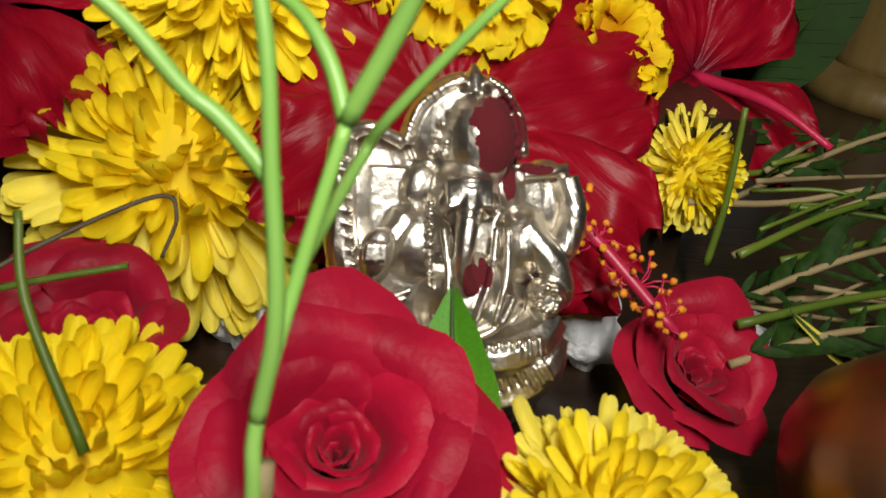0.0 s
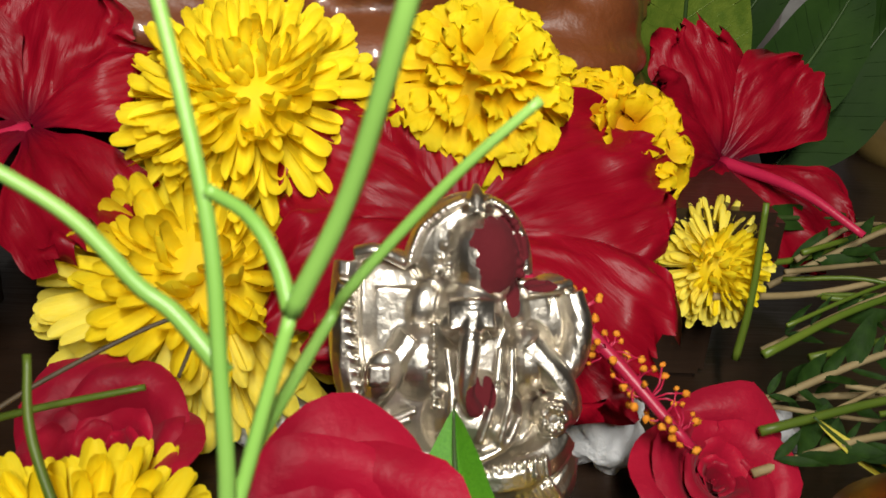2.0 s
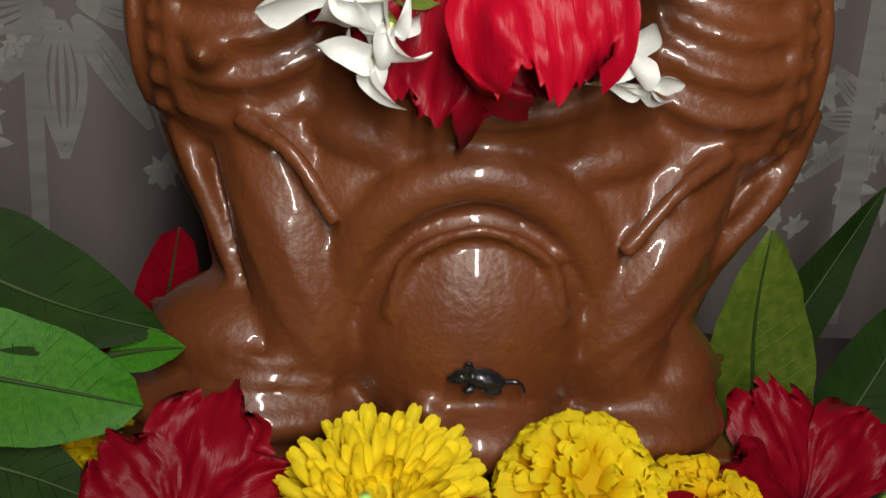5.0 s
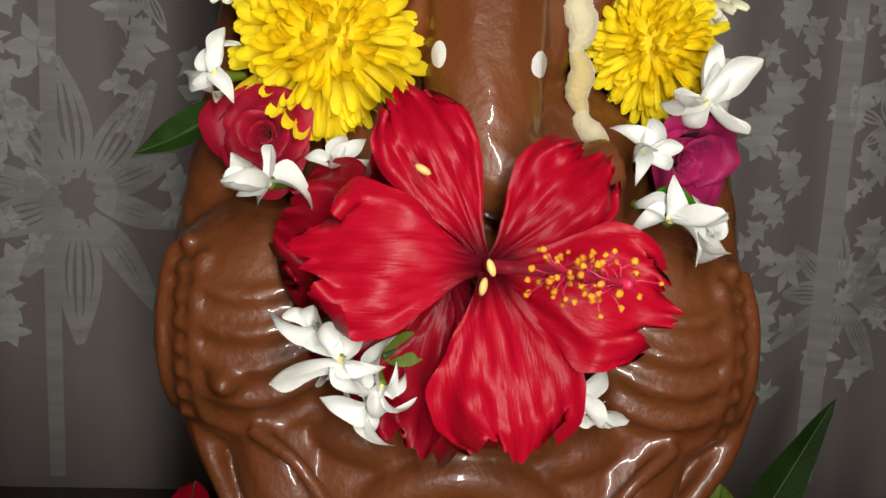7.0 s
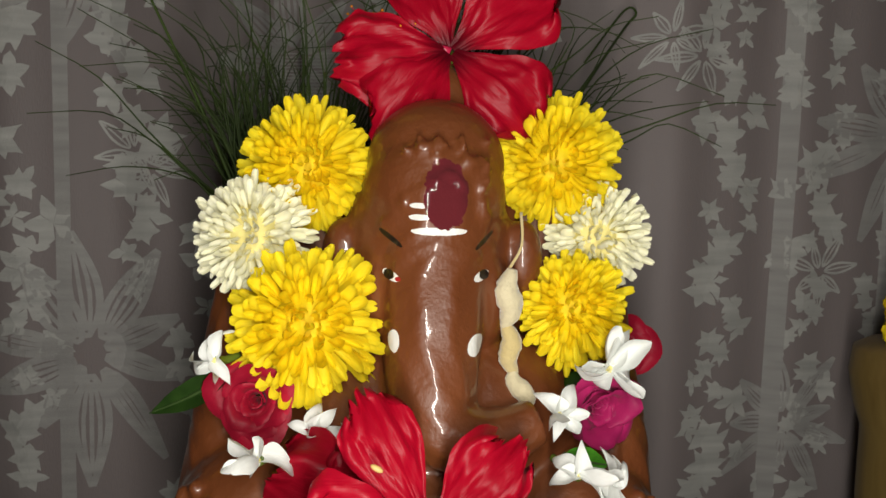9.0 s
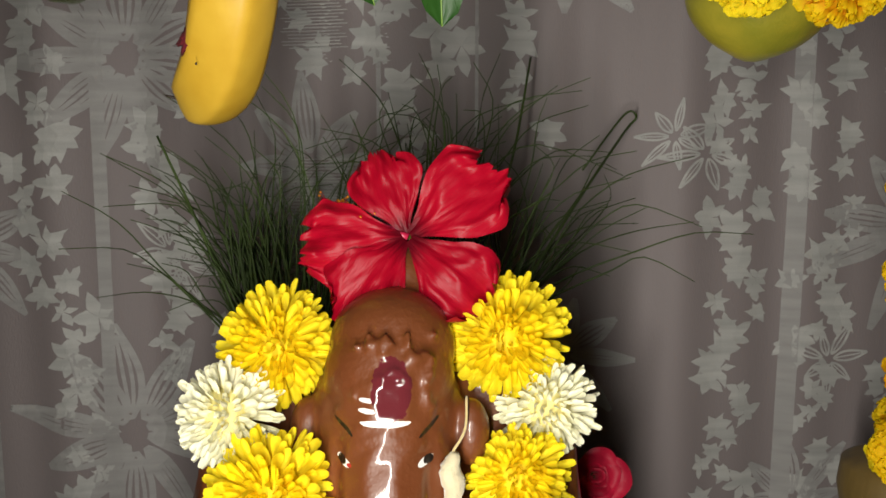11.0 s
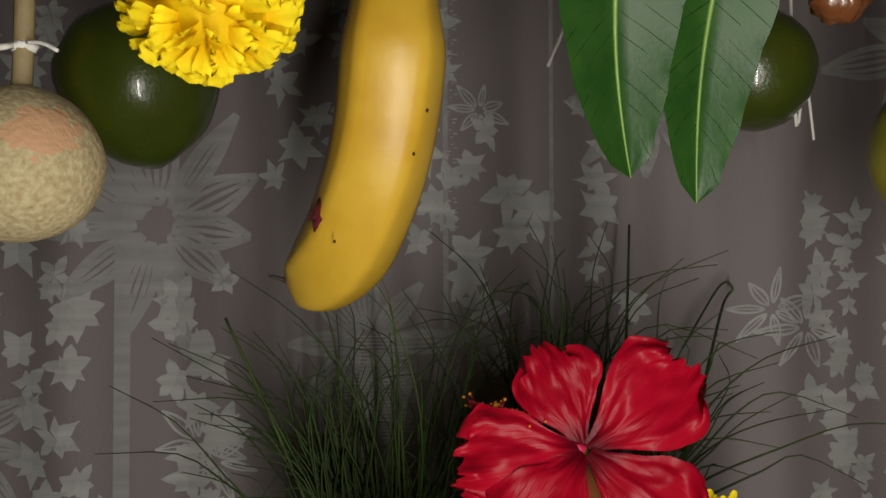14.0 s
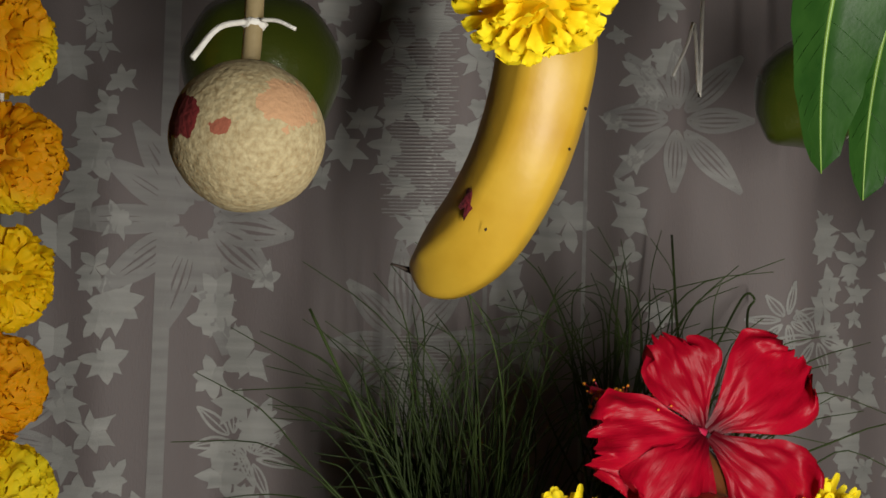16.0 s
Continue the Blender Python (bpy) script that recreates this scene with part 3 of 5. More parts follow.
def marigold(loc, n, r, label, material=None, seed=0, count=110, group="marigolds"):
    material = material or M_MARI
    if material.name not in MARI_ONE:
        MARI_ONE[material.name] = [solid("petal", *p, material) for p in FRILLS]
    fl = thing("marigold", label, "flower", facing(loc, n), group)
    part("calyx", solid("calyx", *lathe([(0.0, -0.9 * r), (0.16 * r, -0.85 * r), (0.30 * r, -0.35 * r), (0.28 * r, 0.05 * r), (0, 0.1 * r)], 16), M_LEAFY), fl)
    part("heart", solid("heart", *ball(0.70 * r, 24, 16, 0.15, seed), material), fl)
    for m, k in marigold_pieces(seed, max(230, min(290, int(count * 1.9)))):
        part("petal", MARI_ONE[material.name][k], fl, Matrix.Scale(r, 4) @ m)
    return fl


MARI_BALL = [solid("marigold", *joined([(FRILLS[k], m) for m, k in marigold_pieces(40 + s, 230)] + [(ball(0.72, 20, 14, 0.15, s), None)]), M_GOLD if s % 2 else M_MARI) for s in range(4)]


def hibiscus(loc, n, r, label, angles, lift=28, material=None, seed=0, pistil=None, widths=1.0, anthers=None, curl=0.7, ruffle=0.05, lengths=None, tilts=None):
    """Five broad crinkled petals, and a column with stamens that ends at the place pistil."""
    material = material or M_HIB
    m0 = facing(loc, n)
    fl = thing("hibiscus", label, "flower", m0, "hibiscus flowers")
    for k, a in enumerate(angles):
        ln = r * (lengths[k] if lengths else 1.0)
        me = solid("petal", *broad_petal(0.86 * (widths[k] if isinstance(widths, tuple) else widths), -curl, ruffle, seed * 10 + k), material)
        el = lift + (tilts[k] if tilts else (k % 2) * 7)
        part("petal", me, fl, pose(0, 0, 0, 0, 0, a) @ pose(r * 0.03, 0, k * 0.0006, 0, -el, 0) @ Matrix.Scale(ln, 4))
    part("calyx", solid("calyx", *ball((r * 0.10, r * 0.10, r * 0.16), 12, 8), M_LEAFY), fl, pose(0, 0, -r * 0.24))
    if pistil is not None:
        tip = m0.inverted() @ Vector(pistil)
        mid = tip * 0.5 + Vector((0, 0, tip.length * 0.10))
        path = bezier([(0, 0, 0), mid, tip], 8)
        thick = 0.0022
        column = part("staminal_column", solid("staminal_column", *tube(path, [thick * (1 - 0.5 * i / len(path)) for i in range(len(path))], 8), anthers or M_PINK), fl, label="crimson staminal column")
        if anthers:
            return fl
        rnd = random.Random(seed + 3)
        fil, ant = [], []
        for i in range(74):
            t = rnd.uniform(0.48, 1.0)
            p = path[min(len(path) - 1, int(t * (len(path) - 1)))]
            d = Vector((rnd.gauss(0, 1), rnd.gauss(0, 1), rnd.gauss(0, 1))).normalized()
            e = p + d * r * rnd.uniform(0.07, 0.16)
            fil.append((tube([p, (p + e) / 2 + d.orthogonal() * 0.0006, e], 0.00022, 4), None))
            ant.append((ball(0.00078 * rnd.uniform(0.7, 1.3), 7, 5, 0.6, i), Matrix.Translation(e)))
        tagged(part("filament", solid("filament", *joined(fil), M_PINK), column), kind="stuff")
        tagged(part("anther", solid("anther", *joined(ant), M_ANTH), column, label="orange pollen-dusted anthers"), kind="stuff")
    return fl


def rose(loc, n, r, label, material, seed=0, count=22, openness=1.0, spin=0):
    """Overlapping petals wound round a tight heart; the outer ones lie back with rolled rims."""
    rnd = random.Random(seed)
    fl = thing("rose", label, "flower", facing(loc, n, spin), "roses")
    part("calyx", solid("calyx", *ball((r * 0.3, r * 0.3, r * 0.25), 16, 8), M_LEAF), fl, pose(0, 0, -r * 0.35))
    for i in range(count):
        k = i / (count - 1)
        r0, r1 = r * (0.01 + 0.30 * k), r * (0.02 + 0.92 * openness * k ** 0.95)
        h = r * (0.34 + 0.46 * k - 0.20 * k ** 5) * rnd.uniform(0.85, 1.12)
        span = 1.9 - 0.80 * k
        roll = 0.02 + 0.09 * k ** 2
        peak = rnd.uniform(0.12, 0.24) * min(1, 2.5 * k)
        mid = rnd.uniform(-0.25, 0.25)
        ph = [rnd.uniform(0, 6.28) for _ in range(3)]

        def f(u, v, r0=r0, r1=r1, h=h, span=span, roll=roll, ph=ph, k=k, peak=peak, mid=mid):
            a = span * v * (0.55 + 0.45 * math.sin(math.pi / 2 * min(1, u * 1.5)))
            s = u ** (1.25 + 0.25 * k)
            rad = r0 + (r1 - r0) * s + roll * r * max(0, u - 0.70) ** 1.5 * 2.6
            top = h * (math.sin(u * math.pi / 2) ** 0.9) * (1 - (0.16 + 0.14 * k) * abs(v) ** 1.5 - 0.06 * k * math.cos(3 * v + ph[0]))
            z = top + 0.05 * r * k * noise.noise((2.5 * u + ph[0], 1.8 * v, ph[1])) - roll * r * max(0, u - 0.72) ** 2 * 6.5 + 0.035 * r * u * u * math.sin(5 * v + ph[1]) + 0.018 * r * u ** 3 * math.sin(13 * v + ph[2]) - 0.15 * r
            rad *= 1 + 0.04 * u * math.sin(4 * v + ph[2]) - 0.05 * k * v * v + peak * u * u * (0.5 - 1.4 * abs(v - mid))
            return (rad * math.cos(a), rad * math.sin(a), z)
        part("petal", solid("petal", *sheet(f, 12, 16), material), fl, pose(0, 0, 0, rnd.uniform(-9, 9) * k, rnd.uniform(-9, 9) * k, i * 137.5 + rnd.uniform(-22, 22)))
    return fl


def lily_petal(seed):
    """A limp petal of unit length that curls back and twists."""
    rnd = random.Random(seed)
    tw, cu = rnd.uniform(-1.3, 1.3), rnd.uniform(0.9, 2.7) * rnd.choice((1, 1, -0.7))
    ph = rnd.uniform(0, 6.28)

    def f(u, v):
        w = 0.17 * (0.30 + 0.70 * math.sin(math.pi * min(1, u * 0.9 + 0.08))) * (1 if u < 0.72 else math.sqrt(max(0.0, 1 - ((u - 0.72) / 0.285) ** 2.4)))
        w *= 1 + 0.10 * math.sin(9 * u + ph + 2 * v)
        t = -cu * u
        a = tw * u * u
        return (math.sin(t) / -cu, w * v * math.cos(a) + 0.05 * u * math.sin(3 * u + ph), (1 - math.cos(t)) / -cu + 1.6 * w * v * v + w * v * math.sin(a) + 0.025 * u * math.sin(7 * u + 3 * v + ph))
    return sheet(f, 12, 6)


LILY = [solid("petal", *lily_petal(k), M_WHITE) for k in range(12)]


def white_flower(loc, n, r, label, petals=6, seed=0, spread=30):
    rnd = random.Random(seed)
    fl = thing("jasmine_flower", label, "flower", facing(loc, n, rnd.uniform(0, 360)), "white flowers")
    part("tube", solid("tube", *tube(bezier([(0, 0, 0), (0.08 * r, 0, -0.35 * r), (0.22 * r, 0.10 * r, -0.75 * r)], 4), [0.14 * r, 0.13 * r, 0.12 * r, 0.11 * r, 0.10 * r, 0.10 * r, 0.09 * r, 0.09 * r, 0.08 * r], 8), M_LEAFY), fl)
    for k in range(petals):
        m = pose(0, 0, 0, 0, 0, 360 * k / petals + rnd.uniform(-30, 30)) @ pose(0.03 * r, 0, 0, rnd.uniform(-50, 50), -rnd.uniform(spread - 45, spread + 45), 0)
        s = r * rnd.uniform(0.75, 1.2)
        part("petal", rnd.choice(LILY), fl, m @ Matrix.Diagonal((s, s * rnd.uniform(0.9, 1.5), s, 1)))
    part("throat", solid("throat", *ball((0.09 * r, 0.09 * r, 0.06 * r), 10, 6), M_CREAM), fl)
    return fl


def leaf_sheet(width, bend, vee, seed, droop=0.0, nu=16, nv=8, point=1.0):
    """A pointed leaf of unit length along x with a folded midrib and side veins."""
    rnd = random.Random(seed)
    ph, side = rnd.uniform(0, 6.28), rnd.uniform(-0.06, 0.06)

    def f(u, v):
        w = width / 2 * (math.sin(math.pi * u ** 0.82) ** (0.8 * point) * (1 - 0.25 * u) + 0.012) * (1 + 0.02 * math.sin(19 * u + ph))
        t = bend * u
        z = (1 - math.cos(t)) / bend + vee * w * abs(v) + 0.006 * math.sin(34 * (u - 0.35 * abs(v))) * abs(v) + 0.02 * math.sin(6 * u + ph) * v
        return (math.sin(t) / bend, w * v + side * math.sin(math.pi * u), z - droop * v * v * w)
    return sheet(f, nu, nv)


def leaf(name, base, tip, up, width, label, material=None, seed=0, bend=0.4, vee=0.35, group="", droop=0.0, point=1.0):
    material = material or M_LEAF
    b, t = Vector(base), Vector(tip)
    x = (t - b).normalized()
    y = Vector(up).cross(x).normalized()
    z = x.cross(y)
    ln = (t - b).length
    m = Matrix.Translation(b) @ Matrix((x, y, z)).transposed().to_4x4()
    m = m @ pose(0, 0, 0, 0, math.degrees(bend / 2), 0)
    lf = thing(name, label, "leaf", m, group)
    vs, fs = leaf_sheet(width / ln, bend, vee, seed, droop, point=point)
    part("blade", solid("blade", vs, fs, material), lf, Matrix.Scale(ln, 4))
    rib = [Vector(vs[i * 9 + 4]) * ln + Vector((0, 0, 0.0004)) for i in range(17)]
    part("midrib", solid("midrib", *tube(rib, [max(0.0002, 0.0011 * (1 - i / 17) + 0.0002) for i in range(17)], 6), M_RIB if material is M_LEAFH else M_RIBD), lf)
    if ln > 0.06:
        veins = []
        for i in range(2, 14):
            for side in (0, 8):
                a, b = Vector(vs[i * 9 + 4]) * ln, Vector(vs[min(16, i + 2) * 9 + side]) * ln
                c = Vector(vs[min(16, i + 1) * 9 + (2 if side == 0 else 6)]) * ln
                veins.append((tube([a, c, b], [0.00016, 0.00013, 0.0001], 4, False), None))
        tagged(part("venation", solid("venation", *joined(veins), material), lf), kind="stuff")
    return lf


def stem(name, pts, r, material, label, category="stem", parent=None, sides=7):
    path = bezier(pts, 8)
    rr = [r * (1 - 0.30 * i / len(path)) for i in range(len(path))]
    me = solid(name, *tube(path, rr, sides), material)
    if parent is not None:
        return part(name, me, parent)
    return tagged(new(name, me), label, category)

# ---- clay idol: one mesh ----
def blob(c, r, rot=(0, 0, 0)):
    return ball(r, 28, 18), pose(*c, *rot)


def ridge(pts, r0, r1=None, n=10):
    path = bezier(pts, n)
    r1 = r0 if r1 is None else r1
    return tube(path, [r0 + (r1 - r0) * i / (len(path) - 1) for i in range(len(path))], 10), None


def statue(name, pieces, voxel, material, label, m=None, smooth=3):
    vs, fs = joined(pieces)
    ob = new(name, solid(name, vs, fs, material))
    rm = ob.modifiers.new("remesh", "REMESH")
    rm.mode, rm.voxel_size, rm.use_smooth_shade = "VOXEL", voxel, True
    sm = ob.modifiers.new("smooth", "SMOOTH")
    sm.iterations, sm.factor = smooth, 0.5
    if m is not None:
        ob.matrix_basis = m
    return tagged(ob, label, "statue")


CX = -0.020


def on(c, r, dx, dz, out=0.0):
    """A place on the front of the ellipsoid with centre c and radii r, at offsets given in radii."""
    k = max(0.02, 1 - dx * dx - dz * dz)
    return (c[0] + dx * r[0], c[1] - r[1] * math.sqrt(k) - out, c[2] + dz * r[2])


SL, SR, SHR = (-0.096, 0.004, 0.219), (0.050, 0.004, 0.214), (0.045, 0.044, 0.052)
BC, BR = (-0.022, -0.008, 0.124), (0.050, 0.042, 0.060)
TC, TR = (CX, 0.000, 0.210), (0.070, 0.052, 0.056)
pieces = [
    (box(-0.150, 0.086, -0.048, 0.075, 0.057, 0.080, 0.010), None),
    blob((CX, 0.030, 0.200), (0.085, 0.055, 0.085)), blob(TC, TR), blob((CX, 0.020, 0.270), (0.078, 0.045, 0.055)), blob((CX, 0.016, 0.130), (0.082, 0.042, 0.055)),
    blob((CX, 0.052, 0.335), (0.062, 0.030, 0.075)), blob((CX, 0.022, 0.352), (0.041, 0.036, 0.054)), blob((CX + 0.002, 0.014, 0.380), (0.034, 0.030, 0.034)),
    blob((CX + 0.002, 0.024, 0.404), (0.030, 0.026, 0.018)), blob((CX + 0.003, 0.022, 0.394), (0.033, 0.029, 0.032)), blob((CX + 0.006, 0.046, 0.420), (0.020, 0.018, 0.024)), blob((CX + 0.009, 0.054, 0.438), (0.009, 0.008, 0.016)),
    # cheeks, brow and trunk
    blob((-0.040, 0.004, 0.334), (0.014, 0.018, 0.026)), blob((0.003, 0.004, 0.334), (0.014, 0.018, 0.026)),
    blob((-0.039, 0.002, 0.355), (0.010, 0.012, 0.010)), blob((0.002, 0.002, 0.355), (0.010, 0.012, 0.010)),
    ridge([(-0.018, 0.010, 0.378), (-0.018, 0.002, 0.350), (-0.0185, -0.010, 0.325), (-0.019, -0.021, 0.302), (-0.016, -0.029, 0.285), (-0.004, -0.031, 0.278), (0.012, -0.029, 0.279), (0.028, -0.026, 0.285)], 0.0290, 0.0105, 8),
    # ears and the shoulder columns behind the flowers
    blob((-0.082, 0.048, 0.345), (0.036, 0.012, 0.046), (0, 0, -12)), blob((0.046, 0.048, 0.345), (0.036, 0.012, 0.046), (0, 0, 12)),
    blob((-0.060, 0.014, 0.352), (0.010, 0.012, 0.018)), blob((0.024, 0.014, 0.352), (0.010, 0.012, 0.018)),
    ridge([(-0.108, 0.046, 0.345), (-0.111, 0.034, 0.300), (-0.111, 0.022, 0.262), (-0.113, 0.016, 0.225)], 0.015, 0.028),
    ridge([(0.066, 0.046, 0.345), (0.066, 0.034, 0.300), (0.067, 0.022, 0.262), (0.067, 0.016, 0.220)], 0.015, 0.028),
    # draped shoulders, sides and forearms
    blob(SL, SHR, (0, 12, 0)), blob(SR, SHR, (0, -12, 0)),
    ridge([(-0.118, 0.018, 0.210), (-0.108, 0.012, 0.178), (-0.094, 0.006, 0.148), (-0.088, 0.002, 0.115)], 0.026, 0.022),
    ridge([(0.080, 0.018, 0.205), (0.068, 0.012, 0.172), (0.050, 0.004, 0.145), (0.036, -0.002, 0.115)], 0.026, 0.022),
    ridge([(-0.128, -0.006, 0.205), (-0.118, -0.014, 0.175), (-0.108, -0.016, 0.150), (-0.096, -0.020, 0.118)], 0.0050, 0.0036),
    ridge([(0.092, -0.004, 0.196), (0.080, -0.014, 0.170), (0.060, -0.022, 0.148), (0.034, -0.030, 0.124)], 0.0060, 0.0040),
    # knees and legs
    ridge([(-0.092, -0.014, 0.186), (-0.083, -0.022, 0.155), (-0.074, -0.022, 0.120), (-0.080, -0.014, 0.092)], 0.019, 0.020),
    ridge([(0.050, -0.014, 0.182), (0.038, -0.024, 0.152), (0.026, -0.024, 0.120), (0.032, -0.016, 0.092)], 0.019, 0.020),
    ridge([(-0.098, -0.034, 0.187), (-0.080, -0.044, 0.178), (-0.066, -0.046, 0.158)], 0.0030), ridge([(0.056, -0.034, 0.183), (0.038, -0.044, 0.172), (0.022, -0.046, 0.152)], 0.0030),
    blob((-0.053, -0.026, 0.181), (0.026, 0.015, 0.011), (0, 14, 0)), blob((0.014, -0.026, 0.178), (0.026, 0.015, 0.011), (0, -14, 0)),
    blob((-0.106, -0.008, 0.206), (0.010, 0.040, 0.009)), blob((-0.055, -0.004, 0.160), (0.042, 0.036, 0.034)), blob((0.016, -0.004, 0.158), (0.042, 0.036, 0.034)),
    blob((-0.100, -0.006, 0.112), (0.034, 0.030, 0.020), (0, -8, 0)), blob((0.048, -0.006, 0.100), (0.022, 0.030, 0.022), (0, 8, 0)),
    blob((-0.096, -0.014, 0.090), (0.048, 0.036, 0.013)), blob((0.036, -0.014, 0.088), (0.036, 0.036, 0.013)),
    # round lap panel with a raised rim
    blob(BC, BR), (box(-0.058, 0.014, -0.040, 0.0, 0.066, 0.130, 0.012), None),
    ridge([(-0.063, -0.022, 0.108), (-0.063, -0.032, 0.140), (-0.048, -0.039, 0.164), (-0.022, -0.042, 0.174), (0.003, -0.039, 0.164), (0.018, -0.032, 0.140), (0.018, -0.022, 0.108)], 0.0090),
    ridge([(-0.050, -0.043, 0.128), (-0.044, -0.0455, 0.148), (-0.022, -0.0480, 0.158), (0.000, -0.0455, 0.148), (0.006, -0.043, 0.128)], 0.0022),
    blob((-0.018, -0.034, 0.088), (0.030, 0.026, 0.014)), blob((-0.036, -0.042, 0.098), (0.006, 0.008, 0.006)),
]
for s, cc in ((-1, SL), (1, SR)):
    for k in range(5):
        z0 = 0.42 - 0.24 * k
        pieces.append(ridge([on(cc, SHR, -s * q, max(-0.8, z0 + 0.55 * (q + 0.1) ** 2 - 0.10), -0.0006) for q in (-0.45, -0.25, -0.05, 0.20, 0.45, 0.68)], 0.0032))
    for w, rr in ((0.78, 0.0034), (0.48, 0.0026)):
        pieces.append(ridge([on(cc, SHR, s * (w - 0.12 * zz * zz), zz) for zz in (0.58, 0.40, 0.20, 0.0, -0.20, -0.40, -0.58)], rr))
    for k in range(8):
        for w, rr in ((0.60, 0.0038),):
            zz = 0.62 - 0.17 * k
            if w * w + zz * zz < 0.95:
                pieces.append(blob(on(cc, SHR, s * w, zz, -0.001), (rr * 0.9, 0.005, rr)))
    for k in range(8):
        x = CX + s * (0.030 + 0.0055 * k)
        u = (x - TC[0]) / TR[0]
        pieces.append(ridge([(x, on(TC, TR, u, -0.22)[1] + 0.001, 0.201), (x + s * 0.002, on(TC, TR, u, -0.46)[1] + 0.001, 0.187)], 0.0022))
        pieces.append(blob((x + s * 0.002, on(TC, TR, u, -0.5)[1], 0.1845), (0.0026, 0.003, 0.0026)))
for w, dz, rr in ((0.62, -0.10, 0.0036), (0.40, 0.02, 0.0030), (0.24, 0.12, 0.0026)):
    pieces.append(ridge([on(TC, TR, w * q, dz - 0.30 * (1 - q * q) + 0.08) for q in (-1, -0.6, -0.2, 0.2, 0.6, 1)], rr))
for k in range(9):
    q = -0.9 + 1.8 * k / 8
    pieces.append(blob(on(TC, TR, 0.52 * q, -0.33 + 0.16 * q * q), (0.0030, 0.0032, 0.0030)))
pieces.append(blob(on(TC, TR, 0.0, -0.06), (0.0036, 0.0040, 0.0044)))
for k in range(4):
    pieces.append(ridge([(-0.134 + 0.004 * k, 0.000 - 0.006 * k, 0.116 - 0.006 * k), (-0.100, -0.036 - 0.003 * k, 0.111 - 0.0065 * k), (-0.066, -0.036, 0.108 - 0.006 * k)], 0.0026))
    pieces.append(ridge([(0.074 - 0.003 * k, -0.002 - 0.006 * k, 0.104 - 0.004 * k), (0.050, -0.034 - 0.003 * k, 0.102 - 0.005 * k), (0.024, -0.036, 0.102 - 0.005 * k)], 0.0024))
rnd = random.Random(2)
for k in range(46):
    w, z = rnd.uniform(-0.026, 0.026), rnd.uniform(0.366, 0.408)
    pieces.append(blob((-0.018 + w, 0.014 - 0.031 * math.sqrt(max(0.05, 1 - (w / 0.036) ** 2 - ((z - 0.380) / 0.040) ** 2)) , z), (0.0022, 0.0014, 0.0022)))
statue("clay_idol", pieces, 0.0019, M_CLAY, "varnished brown clay idol with elephant head, garlanded with flowers", None, 3)

# small black mouse modelled at the idol's foot
mouse = [blob((0, 0, 0.006), (0.0105, 0.006, 0.006), (0, 12, 0)), blob((-0.0115, -0.001, 0.0085), (0.0055, 0.0042, 0.0042)), blob((-0.0165, -0.0015, 0.0072), (0.003, 0.0024, 0.0022)),
         blob((-0.0085, 0.0022, 0.0132), (0.0024, 0.0012, 0.0026)), blob((-0.0095, -0.0026, 0.0130), (0.0024, 0.0012, 0.0026)), blob((0.004, -0.004, 0.0025), (0.0048, 0.0026, 0.0024)),
         blob((-0.008, -0.004, 0.0020), (0.0030, 0.0018, 0.0022)), ridge([(0.010, 0, 0.005), (0.0155, -0.001, 0.006), (0.019, -0.001, 0.0035), (0.0205, -0.001, -0.001)], 0.0017, 0.0009)]
statue("mouse_figurine", mouse, 0.0007, M_BLACK, "small glossy black mouse figurine at the idol's foot", facing((-0.0190, -0.053, 0.109), (0, -0.35, 0.94)) @ Matrix.Scale(0.62, 4), 2)

# ---- silver idol: one mesh ----
def P(px, py, y):
    """A place on the small idol's front, from tenths of its width and height."""
    return ((px - 40.0) * 0.000743, y, (95.0 - py) * 0.00072)


